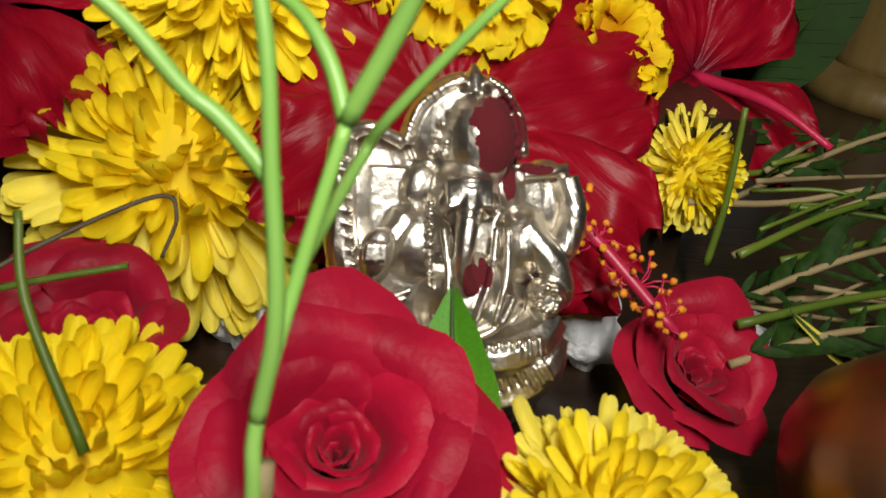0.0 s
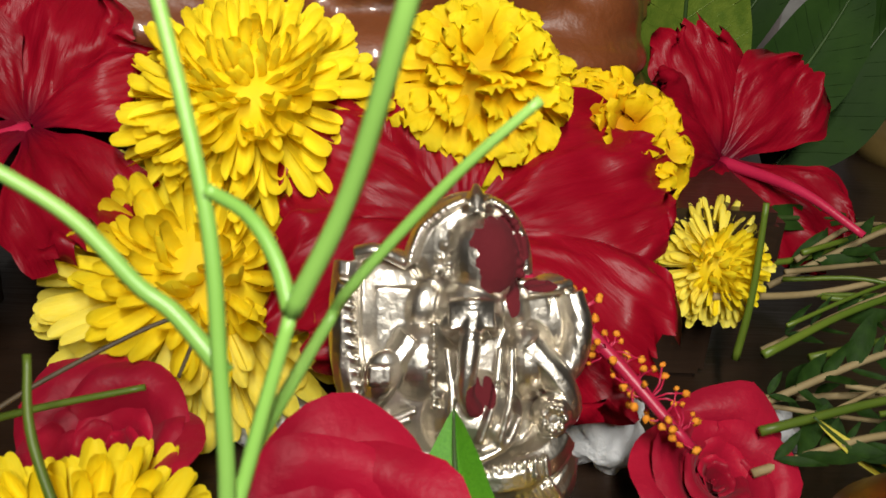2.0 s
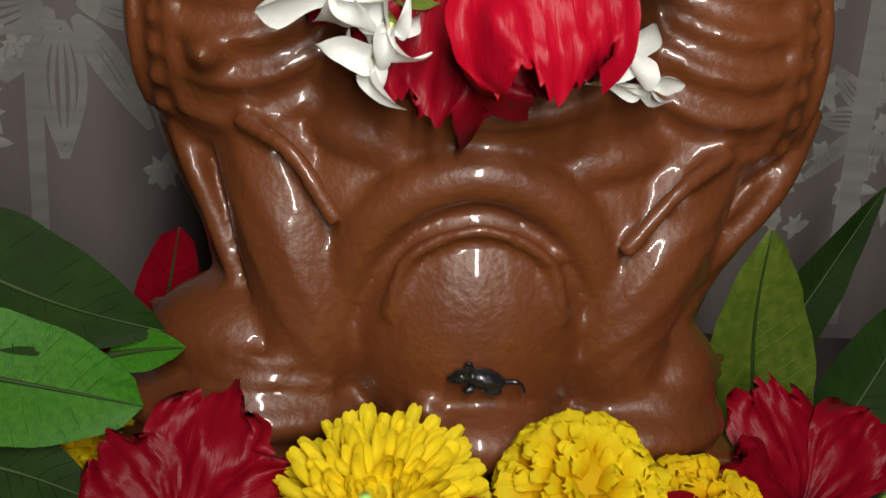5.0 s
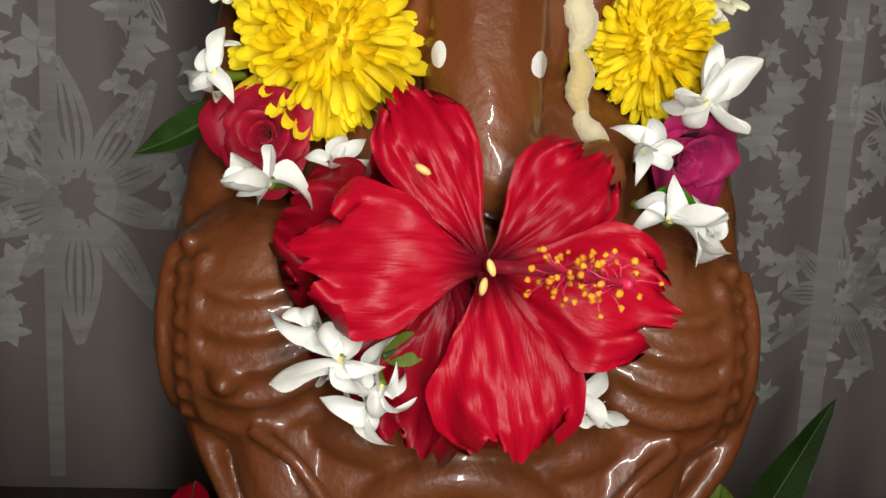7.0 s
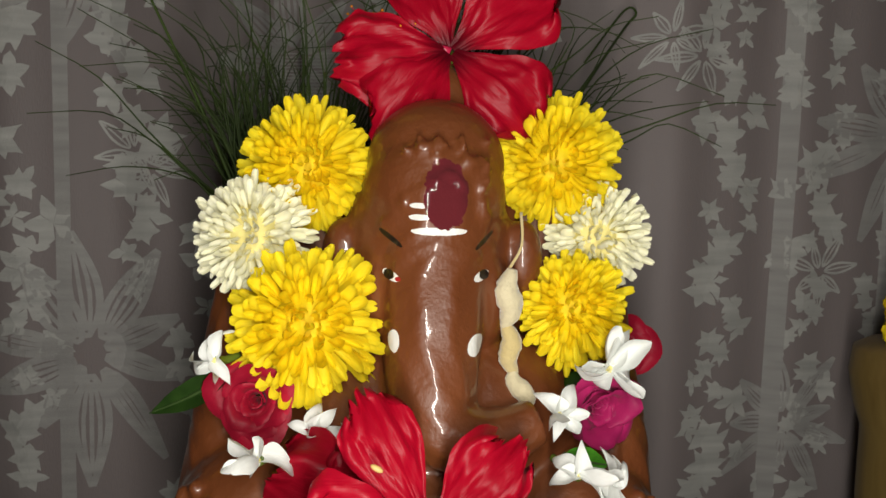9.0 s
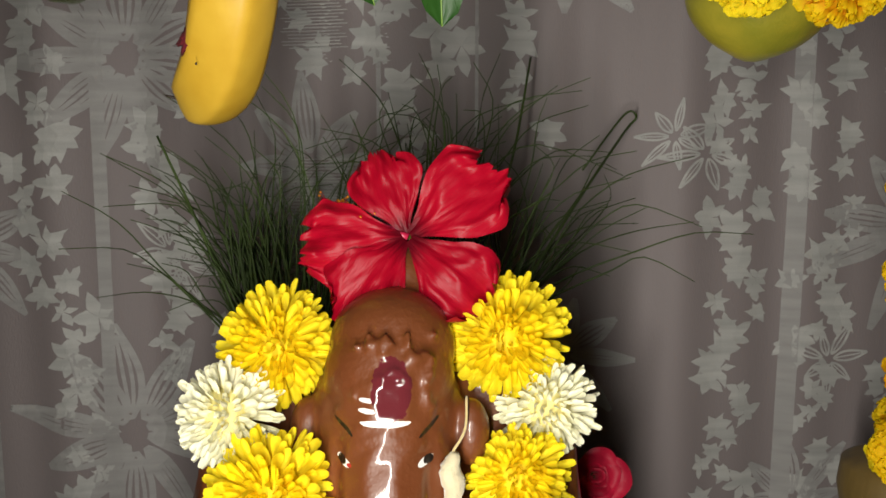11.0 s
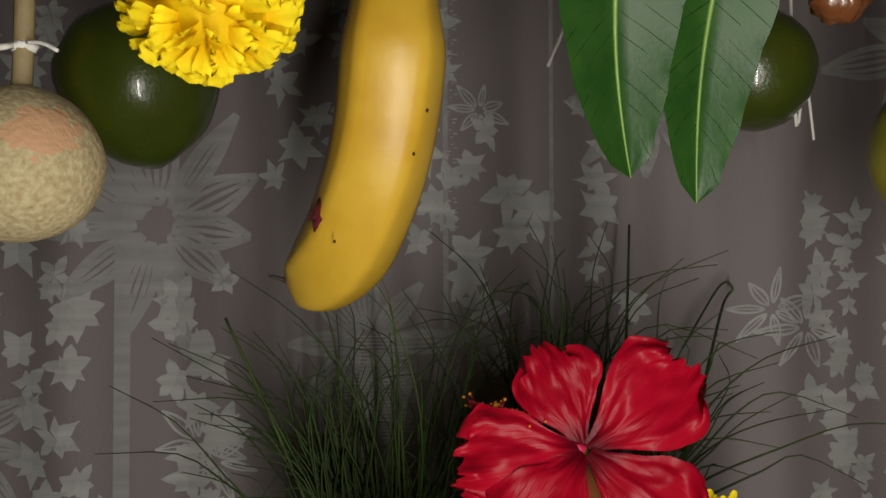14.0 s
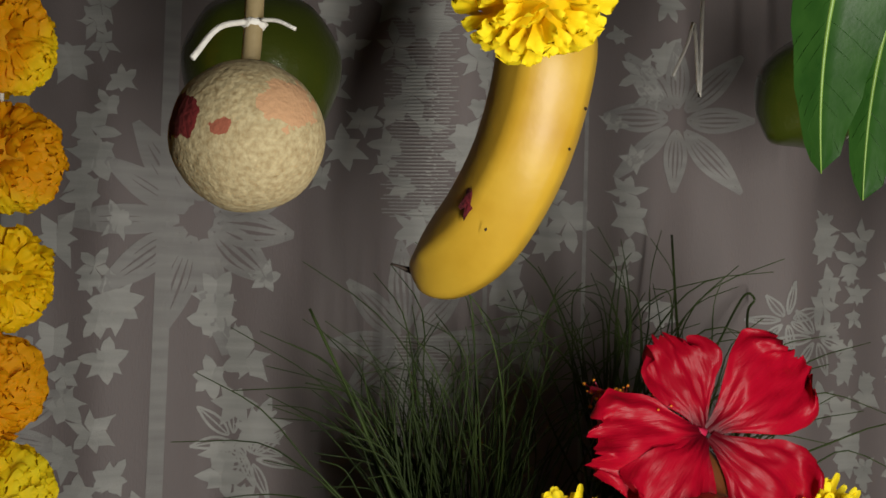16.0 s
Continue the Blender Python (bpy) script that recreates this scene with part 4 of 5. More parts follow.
sil = [
    # back plate
    blob((0.0045, 0.002, 0.0540), (0.0092, 0.0050, 0.0120)), blob((-0.0150, 0.003, 0.0440), (0.0108, 0.0045, 0.0125)), blob((0.0190, 0.003, 0.0420), (0.0072, 0.0045, 0.0090)),
    blob((-0.002, 0.002, 0.0300), (0.0235, 0.0055, 0.0190)), blob((0.006, 0.002, 0.0140), (0.0165, 0.0060, 0.0130)), blob((0.010, 0.002, 0.0040), (0.0100, 0.0060, 0.0050)),
    (box(-0.018, 0.019, -0.0015, 0.0050, 0.036, 0.0500, 0.0012), None),
    # crown, face, trunk
    blob(P(46, 20, -0.0015), (0.0076, 0.0062, 0.0092)), ridge([P(46, 14, -0.001), P(46, 9, 0.0), P(46, 4.5, 0.001)], 0.0040, 0.0008), blob(P(46.5, 9.5, -0.0035), (0.0011, 0.0011, 0.0011)),
    blob(P(42, 33, -0.0025), (0.0068, 0.0056, 0.0066)), ridge([P(43, 31, -0.0062), P(42, 38, -0.0088), P(41, 46, -0.0098), P(40.5, 53, -0.0095), P(43, 58, -0.0088)], 0.0026, 0.0016),
    blob(P(30, 32, -0.0012), (0.0034, 0.0022, 0.0048), (0, 20, 0)), blob(P(54, 33, -0.0012), (0.0034, 0.0022, 0.0048), (0, -20, 0)),
    # belly and chest
    blob(P(43, 62, -0.0020), (0.0100, 0.0075, 0.0095)), blob(P(30, 47, -0.0010), (0.0075, 0.0055, 0.0080)), blob(P(58, 47, -0.0010), (0.0060, 0.0055, 0.0080)),
    # arms and hands
    ridge([P(27, 40, -0.003), P(20, 50, -0.004), P(14, 60, -0.004), P(18, 66, -0.005)], 0.0034, 0.0030), blob(P(19, 49, -0.0062), (0.0036, 0.0020, 0.0050), (0, 18, 0)),
    ridge([P(58, 42, -0.003), P(66, 52, -0.004), P(68, 60, -0.004), P(60, 62, -0.005)], 0.0034, 0.0028), blob(P(63.5, 60, -0.0060), (0.0040, 0.0030, 0.0040)),
    ridge([P(10, 20, -0.001), P(9, 32, -0.0020), P(9.5, 46, -0.0020), P(12, 56, -0.0020)], 0.0030, 0.0036), ridge([P(70, 29, -0.001), P(72, 38, -0.0020), P(70, 47, -0.0020), P(65, 52, -0.0020)], 0.0028, 0.0032),
    # crossed legs
    ridge([P(14, 66, -0.002), P(22, 73, -0.004), P(32, 80, -0.004), P(44, 84, -0.003)], 0.0052, 0.0040), ridge([P(40, 76, -0.004), P(50, 76, -0.0062), P(60, 73, -0.0050), P(66, 67, -0.002)], 0.0050, 0.0046),
    ridge([P(44, 88, -0.003), P(54, 86, -0.0050), P(64, 80, -0.0040), P(67, 72, -0.002)], 0.0052, 0.0040), blob(P(50, 93, -0.001), (0.0085, 0.0050, 0.0030)),
    ridge([P(12, 18, -0.002), P(18, 17, -0.003), P(26, 21, -0.002)], 0.0016, 0.0012), ridge([P(58, 28.5, -0.002), P(65, 27.5, -0.003), P(70, 26.5, -0.002)], 0.0012, 0.0012),
]
# braided arch over the crown, with a pointed finial
sil.append(blob(P(43, 17, 0.0005), (0.0118, 0.0035, 0.0112)))
sil.append(ridge([P(44.5, 7, -0.001), P(44.5, 3, -0.001), P(44.5, -0.5, 0.0)], 0.0032, 0.0005))
for arch in ([(26.5, 20), (28, 15), (30.5, 10.5), (36.5, 6), (41, 4)], [(57.5, 22), (57, 17), (56, 13), (52.5, 7), (48, 4)]):
    sil.append(ridge([P(px, py, -0.0015) for px, py in arch], 0.0017, 0.0012))
    for q in bezier([P(px, py, -0.0030) for px, py in arch], 4):
        sil.append(blob(q, (0.0010, 0.0010, 0.0006), (0, 35 if q.x < 0.003 else -35, 0)))
for dx in (-5.5, 6.5):
    sil.append(blob(P(42 + dx, 36, -0.0072), (0.0017, 0.0010, 0.0023)))
    sil.append(blob(P(42 + dx, 36.3, -0.0082), (0.0008, 0.0006, 0.0011)))
for k in range(13):
    a = math.pi * (0.06 + 0.88 * k / 12)
    for rr, y in ((12.6, -0.0022), (10.2, -0.0040)):
        sil.append(blob(P(46 - rr * math.cos(a), 26 - rr * 1.35 * math.sin(a), y), (0.0009, 0.0010, 0.0009)))
for k in range(5):
    sil.append(ridge([P(36.5, 30.5 + 1.4 * k, -0.0072 - 0.0004 * k), P(42.5, 29.8 + 1.4 * k, -0.0088), P(48, 30.5 + 1.4 * k, -0.0070 - 0.0004 * k)], 0.0009))
    sil.append(ridge([P(16.5 + 1.1 * k, 46, -0.0080), P(16 + 1.2 * k, 51, -0.0080)], 0.00065))
    sil.append(ridge([P(28 - 1.5 * k, 58 + 2.2 * k, -0.0070), P(20 - 1.5 * k, 61 + 1.6 * k, -0.0068)], 0.0008))
for k in range(9):
    a = 2 * math.pi * k / 7
    if k < 7:
        sil.append(blob(P(63.5 + 2.9 * math.cos(a), 60 + 3.0 * math.sin(a), -0.0088), (0.0009, 0.0009, 0.0009)))
    sil.append(ridge([P(40 + 2.6 * k, 72.5 - 0.4 * k, -0.0098), P(39 + 2.8 * k, 78.5 - 0.5 * k, -0.0100)], 0.00065))
    sil.append(ridge([P(44 + 2.3 * k, 83 - 0.8 * k, -0.0092), P(47 + 2.3 * k, 90 - 1.1 * k, -0.0088)], 0.00065))
    sil.append(blob(P(66.5 - 0.3 * k, 66 + 1.8 * k, -0.0052), (0.0009, 0.0010, 0.0009)))
    sil.append(blob(P(32.5, 36 + 2.6 * k, -0.0062 - 0.0001 * k), (0.0008, 0.0010, 0.0008)))
    sil.append(ridge([P(8 + 0.2 * k, 24 + 3.4 * k, -0.0046), P(12 + 0.2 * k, 25 + 3.4 * k, -0.0050)], 0.0006))
for x0, x1 in ((50, 44), (53, 49), (36, 36)):
    sil.append(ridge([P(x0, 42, -0.0065), P((x0 + x1) / 2 + 1, 54, -0.0092), P(x1, 66, -0.0098)], 0.0008))
sil.append(ridge([P(33, 64, -0.0085), P(40, 70, -0.0098), P(50, 67, -0.0092), P(55, 60, -0.0070)], 0.0009))
statue("silver_idol", sil, 0.00032, M_SILVER, "small polished silver idol with elephant head, smeared with red powder",
       pose(0.0028, -0.162, 0.0128) @ pose(0, 0, 0, -20, 0, 0) @ pose(0, 0, 0, 0, -3, -3) @ Matrix.Diagonal((1.02, 1.35, 1.06, 1)), 1)

# ---- offerings in front of the idol ----
chrysanthemum((-0.0600, -0.0980, 0.0385), (-0.02, -0.70, 0.71), 0.0440, "large fresh yellow chrysanthemum with amber heart beside the silver idol", "pale", 290, 1)
chrysanthemum((-0.0500, -0.0830, 0.0830), (-0.05, -0.62, 0.78), 0.0340, "fresh yellow chrysanthemum at the clay idol's foot", "lemon", 290, 2)
chrysanthemum((-0.0690, -0.1800, 0.0120), (0.15, -0.45, 0.88), 0.0335, "yellow chrysanthemum lying beside the crimson rose", "yellow", 270, 3)
chrysanthemum((0.0250, -0.2030, 0.0170), (-0.05, -0.35, 0.93), 0.0270, "pale lemon chrysanthemum in front of the silver idol", "pale", 250, 4)
marigold((0.0080, -0.0760, 0.0840), (0.05, -0.70, 0.72), 0.0280, "bright yellow marigold at the clay idol's foot", M_MARI, 1, 150)
marigold((0.0475, -0.0630, 0.0650), (0.15, -0.75, 0.62), 0.0275, "golden marigold leaning on its neighbour", M_GOLD, 2, 140)
chrysanthemum((0.0800, -0.0860, 0.0430), (0.25, -0.80, 0.30), 0.0190, "small wilting yellow chrysanthemum", "pale", 220, 33)
marigold((-0.146, -0.020, 0.066), (-0.1, -0.7, 0.7), 0.021, "yellow marigold half hidden behind leaves", M_MARI, 4, 90)
hibiscus((0.004, -0.104, 0.058), (0.05, -0.72, 0.70), 0.050, "dark red hibiscus lying open behind the silver idol", (20, 95, 150, -45, -150), 18, M_HIBD, 3, (0.0505, -0.160, 0.0330),
         lengths=(1.22, 0.9, 1.0, 1.20, 1.0))
hibiscus((-0.107, -0.078, 0.070), (0.1, -0.75, 0.65), 0.047, "wilting dark red hibiscus beside the yellow chrysanthemums", (75, 130, 25, -60, -140), 30, M_HIBD, 4, (-0.140, -0.105, 0.058), ruffle=0.06, anthers=M_PINK,
         lengths=(0.92, 0.72, 0.80, 0.95, 1.20))
hibiscus((0.098, -0.034, 0.058), (0.2, -0.75, 0.62), 0.046, "dark red hibiscus drooping in the shade", (100, 165, 40, -120, -50), 32, M_HIBD, 5, (0.128, -0.075, 0.050), ruffle=0.07, anthers=M_PINK)
rose((-0.0220, -0.1850, 0.0190), (-0.04, -0.50, 0.86), 0.0340, "open crimson rose in front of the silver idol", M_ROSE, 1, 27, 0.92, 30)
rose((-0.0720, -0.1420, 0.0130), (-0.1, -0.3, 0.95), 0.0270, "deep red rose behind the yellow chrysanthemum", M_ROSED, 2, 15, 0.9)
rose((0.0620, -0.1460, 0.0130), (0.15, -0.55, 0.82), 0.0270, "red rose with magenta outer petals beside the silver idol", M_ROSED, 3, 15, 0.85, 70)

leaf("small_leaf", (0.0040, -0.1870, 0.0190), (-0.0020, -0.1690, 0.0480), (-0.3, -1, 0.35), 0.0170, "bright green pointed leaf against the silver idol", M_LEAFL, 2, 0.25, 0.5)
leaf("small_leaf", (0.1120, -0.1480, 0.0150), (0.0830, -0.1460, 0.0330), (0, -1, 0.4), 0.0045, "narrow yellow petal standing among greens", M_PALE, 5, 0.2, 0.6)

pot = thing("copper_pot", "round polished copper pot beside the flowers", "pot", pose(0.0965, -0.1980, 0.0) @ Matrix.Scale(1.12, 4))
part("body", solid("body", *lathe([(0.0, 0.0), (0.014, 0.0005), (0.023, 0.004), (0.030, 0.014), (0.0315, 0.022), (0.0295, 0.029), (0.023, 0.036), (0.018, 0.0385), (0.0165, 0.040)], 64), M_COPPER), pot)
part("rim", solid("rim", *lathe([(0.0165, 0.040), (0.0180, 0.0420), (0.0205, 0.0430), (0.0208, 0.0438), (0.0195, 0.0442), (0.0150, 0.0420), (0.0140, 0.0380)], 64), M_COPPER), pot)

for k, (x, y, z, r) in enumerate([(-0.041, -0.112, 0.006, 0.010), (-0.0850, -0.1270, 0.0090, 0.010), (0.0440, -0.1200, 0.0110, 0.011), (0.0900, -0.118, 0.008, 0.008)]):
    tagged(new("cotton_ball", solid("cotton_ball", *ball((r, r, r * 0.9), 20, 14, 0.5, k), M_CWHITE)), "tuft of white cotton among the flowers", "cotton", "cotton tufts").matrix_basis = pose(x, y, z)

# greens heaped beside the silver idol
rnd = random.Random(12)
for k, (b, t) in enumerate([((0.076, -0.128, 0.022), (0.150, -0.112, 0.040)), ((0.070, -0.150, 0.020), (0.128, -0.140, 0.026)), ((0.092, -0.100, 0.024), (0.165, -0.090, 0.050)),
                            ((0.105, -0.070, 0.030), (0.180, -0.060, 0.060)), ((0.088, -0.112, 0.016), (0.165, -0.125, 0.020))]):
    sp = thing("leafy_sprig", "dark green feathery sprig lying beside the roses", "sprig", None, "leafy sprigs")
    b, t = Vector(b), Vector(t)
    stem("stalk", [b, (b + t) / 2 + Vector((0, 0, 0.004)), t], 0.0011, M_DRY, "", parent=sp)
    for i in range(9):
        for s in (-1, 1):
            p = b.lerp(t, 0.08 + 0.10 * i) + Vector((0, 0, 0.003))
            d = ((t - b).normalized() * rnd.uniform(0.4, 1.3) + Vector((0, s * rnd.uniform(0.2, 0.9), 0.45 * s + rnd.uniform(-0.5, 0.6)))).normalized()
            z = Vector((rnd.uniform(-0.5, 0.5), -0.6, 0.8))
            y = z.cross(d).normalized()
            m = Matrix.Translation(p) @ Matrix((d, y, d.cross(y))).transposed().to_4x4() @ Matrix.Scale(rnd.uniform(0.007, 0.017), 4)
            part("leaflet", solid("leaflet", *leaf_sheet(rnd.uniform(0.2, 0.4), 0.4, 0.3, rnd.randrange(99), nu=6, nv=4), M_LEAF), sp, m)
for k, pts in enumerate([[(0.072, -0.145, 0.028), (0.11, -0.138, 0.034), (0.16, -0.130, 0.036)], [(0.082, -0.120, 0.034), (0.12, -0.10, 0.040), (0.18, -0.08, 0.048)],
                         [(0.086, -0.098, 0.020), (0.0865, -0.098, 0.040), (0.0855, -0.096, 0.066)]]):
    stem("grass_stalk", pts, 0.0012, M_LEAFY, "thin green stalk among the flowers", "stem")
for k in range(16):
    x, y = rnd.uniform(0.072, 0.115), rnd.uniform(-0.150, -0.070)
    z, ln, a = 0.016 + 0.22 * (y + 0.15) + rnd.uniform(0, 0.012), rnd.uniform(0.04, 0.085), rnd.uniform(-0.5, 0.6)
    stem("grass_stalk", [(x, y, z), (x + 0.5 * ln, y + 0.5 * ln * a, z + rnd.uniform(-0.002, 0.008)), (x + ln, y + ln * a, z + rnd.uniform(-0.006, 0.012))], rnd.uniform(0.0006, 0.0013), M_LEAFY if k % 3 else M_DRY, "thin pale green stalk heaped beside the roses", "stem")
stem("dry_stem", [(-0.100, -0.160, 0.030), (-0.082, -0.150, 0.040), (-0.060, -0.137, 0.0475), (-0.0555, -0.138, 0.044), (-0.058, -0.142, 0.036)], 0.0006, M_STICK, "thin dark dry stem resting on the chrysanthemum", "stem")
stem("grass_stalk", [(-0.062, -0.197, 0.030), (-0.072, -0.186, 0.050), (-0.0745, -0.178, 0.062)], 0.0010, M_LEAFY, "thin green blade over the yellow chrysanthemum", "stem")
stem("grass_stalk", [(-0.120, -0.150, 0.020), (-0.090, -0.148, 0.030), (-0.064, -0.146, 0.036)], 0.0010, M_LEAFY, "pale blade lying across the flowers", "stem")
stem("twig", [(-0.008, -0.090, 0.060), (0.002, -0.096, 0.066), (0.012, -0.105, 0.060)], 0.0016, M_STICK, "dark twig between the flowers", "stem")

# upright sprig of sacred grass close to the lens
sprig = thing("grass_sprig", "fresh green forked grass sprig standing before the rose", "sprig")
N0, N1, N2 = Vector((-0.0351, -0.2370, 0.0677)), Vector((-0.0280, -0.2285, 0.0978)), Vector((-0.0178, -0.2350, 0.1330))
for pts, r in [([(-0.0360, -0.2450, 0.0), (-0.0352, -0.2410, 0.035), (-0.0351, -0.2391, 0.0588), N0, (-0.0317, -0.2320, 0.0828), N1], 0.0011),
               ([N1, (-0.0225, -0.2300, 0.1120), N2, (-0.0140, -0.2365, 0.1513), (-0.0100, -0.2440, 0.1720), (-0.0020, -0.2520, 0.1960), (0.004, -0.256, 0.215)], 0.0011),
               ([N0, (-0.0338, -0.2351, 0.0789), (-0.0350, -0.2304, 0.0927), (-0.0368, -0.2259, 0.108), (-0.0430, -0.2180, 0.130), (-0.0489, -0.2127, 0.1466), (-0.0505, -0.2166, 0.164)], 0.0010),
               ([N1, (-0.0299, -0.2260, 0.1028), (-0.0327, -0.2250, 0.1069), (-0.0366, -0.2262, 0.110)], 0.0010), ([N2, (-0.0110, -0.2370, 0.1480), (-0.0048, -0.2371, 0.1624)], 0.0010)]:
    stem("stalk", pts, r, M_STALK, "", parent=sprig)
for pts, r in [([(-0.0320, -0.2300, 0.0815), (-0.0249, -0.2121, 0.0877), (-0.0217, -0.2131, 0.0941), (-0.0108, -0.2137, 0.1085), (-0.002, -0.214, 0.118)], 0.0009),
               ([(-0.0345, -0.2295, 0.0910), (-0.0400, -0.2265, 0.0962), (-0.0438, -0.2256, 0.0989), (-0.0509, -0.2241, 0.1059), (-0.062, -0.224, 0.113)], 0.0011)]:
    stem("blade", pts, r, M_STALK, "", parent=sprig)
part("dry_sheath", solid("dry_sheath", *tube(bezier([(-0.0345, -0.2435, 0.004), (-0.0340, -0.2405, 0.035), (-0.0342, -0.2380, 0.063)], 6), 0.0012, 8), M_DRY), sprig, label="dry straw sheath at the root")

# broad leaves on both sides of the clay idol
for b, t, w, s, mm, pt in [((-0.205, -0.030, 0.148), (-0.121, -0.034, 0.117), 0.048, 4, M_LEAF, 1.0), ((-0.200, -0.052, 0.112), (-0.124, -0.050, 0.098), 0.046, 3, M_LEAFB, 0.6), ((-0.205, -0.064, 0.088), (-0.132, -0.062, 0.070), 0.036, 2, M_LEAF, 0.9),
                           ((-0.210, -0.078, 0.058), (-0.131, -0.080, 0.056), 0.046, 1, M_LEAF, 0.55), ((-0.140, -0.034, 0.108), (-0.113, -0.040, 0.114), 0.016, 5, M_LEAFB, 1.0)]:
    leaf("broad_leaf", b, t, (0.15, -0.85, 0.5), w, "broad dark green leaf beside the clay idol", mm, s, 0.3, 0.25, "broad leaves", 0.1, pt)
leaf("broad_leaf", (0.112, 0.030, 0.040), (0.092, 0.010, 0.150), (0.1, -1, 0.2), 0.058, "yellow-green leaf standing behind the clay idol's knee", M_LEAFY, 6, 0.3, 0.2, "broad leaves")
for b, t, w, s in [((0.128, 0.020, 0.050), (0.180, 0.050, 0.125), 0.040, 7), ((0.150, 0.040, 0.030), (0.205, 0.050, 0.120), 0.048, 9), ((0.125, 0.100, 0.040), (0.200, 0.130, 0.150), 0.030, 10),
                   ((0.100, -0.060, 0.048), (0.140, -0.050, 0.046), 0.010, 12)]:
    leaf("broad_leaf", b, t, (0.0, -0.8, 0.6), w, "dark green leaf in the shade beside the clay idol", M_LEAF, s, 0.35, 0.3, "broad leaves")
for b, t, w in [((-0.150, 0.050, 0.058), (-0.134, 0.040, 0.135), 0.032), ((-0.160, 0.035, 0.058), (-0.145, 0.030, 0.100), 0.030)]:
    leaf("rose_petal", b, t, (0.1, -1, 0.1), w, "loose red petal behind the clay idol", M_HIBD, 3, 0.5, 0.1, "loose petals", 0, 0.5)

# ---- flowers on the idol ----
hibiscus((-0.0210, -0.0760, 0.2560), (-0.03, -0.97, 0.25), 0.0590, "large open red hibiscus with long stamens on the idol's chest", (119, 180, 46, -14, -80), 22, M_HIB, 1, (0.0035, -0.1500, 0.2660), ruffle=0.055, widths=(0.62, 1.05, 0.85, 1.0, 1.0),
         lengths=(1.00, 0.89, 0.80, 0.90, 0.94))
hibiscus((-0.030, -0.058, 0.250), (-0.1, -0.95, 0.2), 0.056, "crumpled magenta-red hibiscus under the large one", (165, 215, 262, 300, 120), 12, M_HIBD, 2, None, ruffle=0.07, lengths=(1.1, 0.9, 1.05, 1.0, 0.8))
hibiscus((-0.0100, 0.0400, 0.4495), (0.02, -0.97, 0.22), 0.0560, "bright red hibiscus crowning the idol's head", (112, 36, 186, 232, -42), 20, M_HIB, 6, (-0.0590, 0.060, 0.4680), ruffle=0.06, widths=1.02,
         lengths=(0.84, 1.06, 1.0, 0.96, 1.0))
for loc, r, lab, key, sd, n in [((-0.0790, 0.026, 0.3930), 0.0342, "yellow chrysanthemum beside the idol's crown", "yellow", 11, (-0.1, -0.95, 0.2)), ((0.0420, 0.034, 0.3965), 0.0342, "yellow chrysanthemum beside the idol's crown", "yellow", 12, (0.05, -0.96, 0.2)),
                                ((-0.0750, -0.014, 0.3255), 0.0366, "large yellow chrysanthemum on the idol's ear", "yellow", 13, (-0.05, -0.97, 0.15)), ((0.0485, 0.010, 0.3295), 0.0284, "yellow chrysanthemum on the idol's ear", "yellow", 14, (0.1, -0.96, 0.15))]:
    chrysanthemum(loc, n, r, lab, key, 288, sd)
chrysanthemum((-0.1020, 0.006, 0.3620), (-0.15, -0.90, 0.25), 0.0295, "cream-white chrysanthemum beside the idol's ear", "cream", 230, 15)
chrysanthemum((0.0640, 0.030, 0.3600), (0.15, -0.90, -0.1), 0.0285, "cream-white chrysanthemum beside the idol's ear", "cream", 230, 16)
rose((-0.0960, -0.010, 0.2900), (-0.2, -0.95, 0.1), 0.0240, "small red rose on the idol's shoulder", M_ROSED, 11, 16, 0.95, 40)
rose((0.0565, -0.002, 0.2880), (0.30, -0.85, -0.2), 0.0310, "magenta rosebud on the idol's shoulder", M_ROSEP, 12, 20, 0.68, 10)
far_rose = rose((0.102, 0.120, 0.285), (0.1, -0.9, 0.3), 0.022, "red rose on a green stem beyond the idol's shoulder", M_ROSED, 13, 14)
inv = far_rose.matrix_basis.inverted()
stem("stem", [inv @ Vector((0.102, 0.126, 0.280)), inv @ Vector((0.106, 0.130, 0.16)), inv @ Vector((0.104, 0.130, 0.0))], 0.002, M_LEAF, "", parent=far_rose)
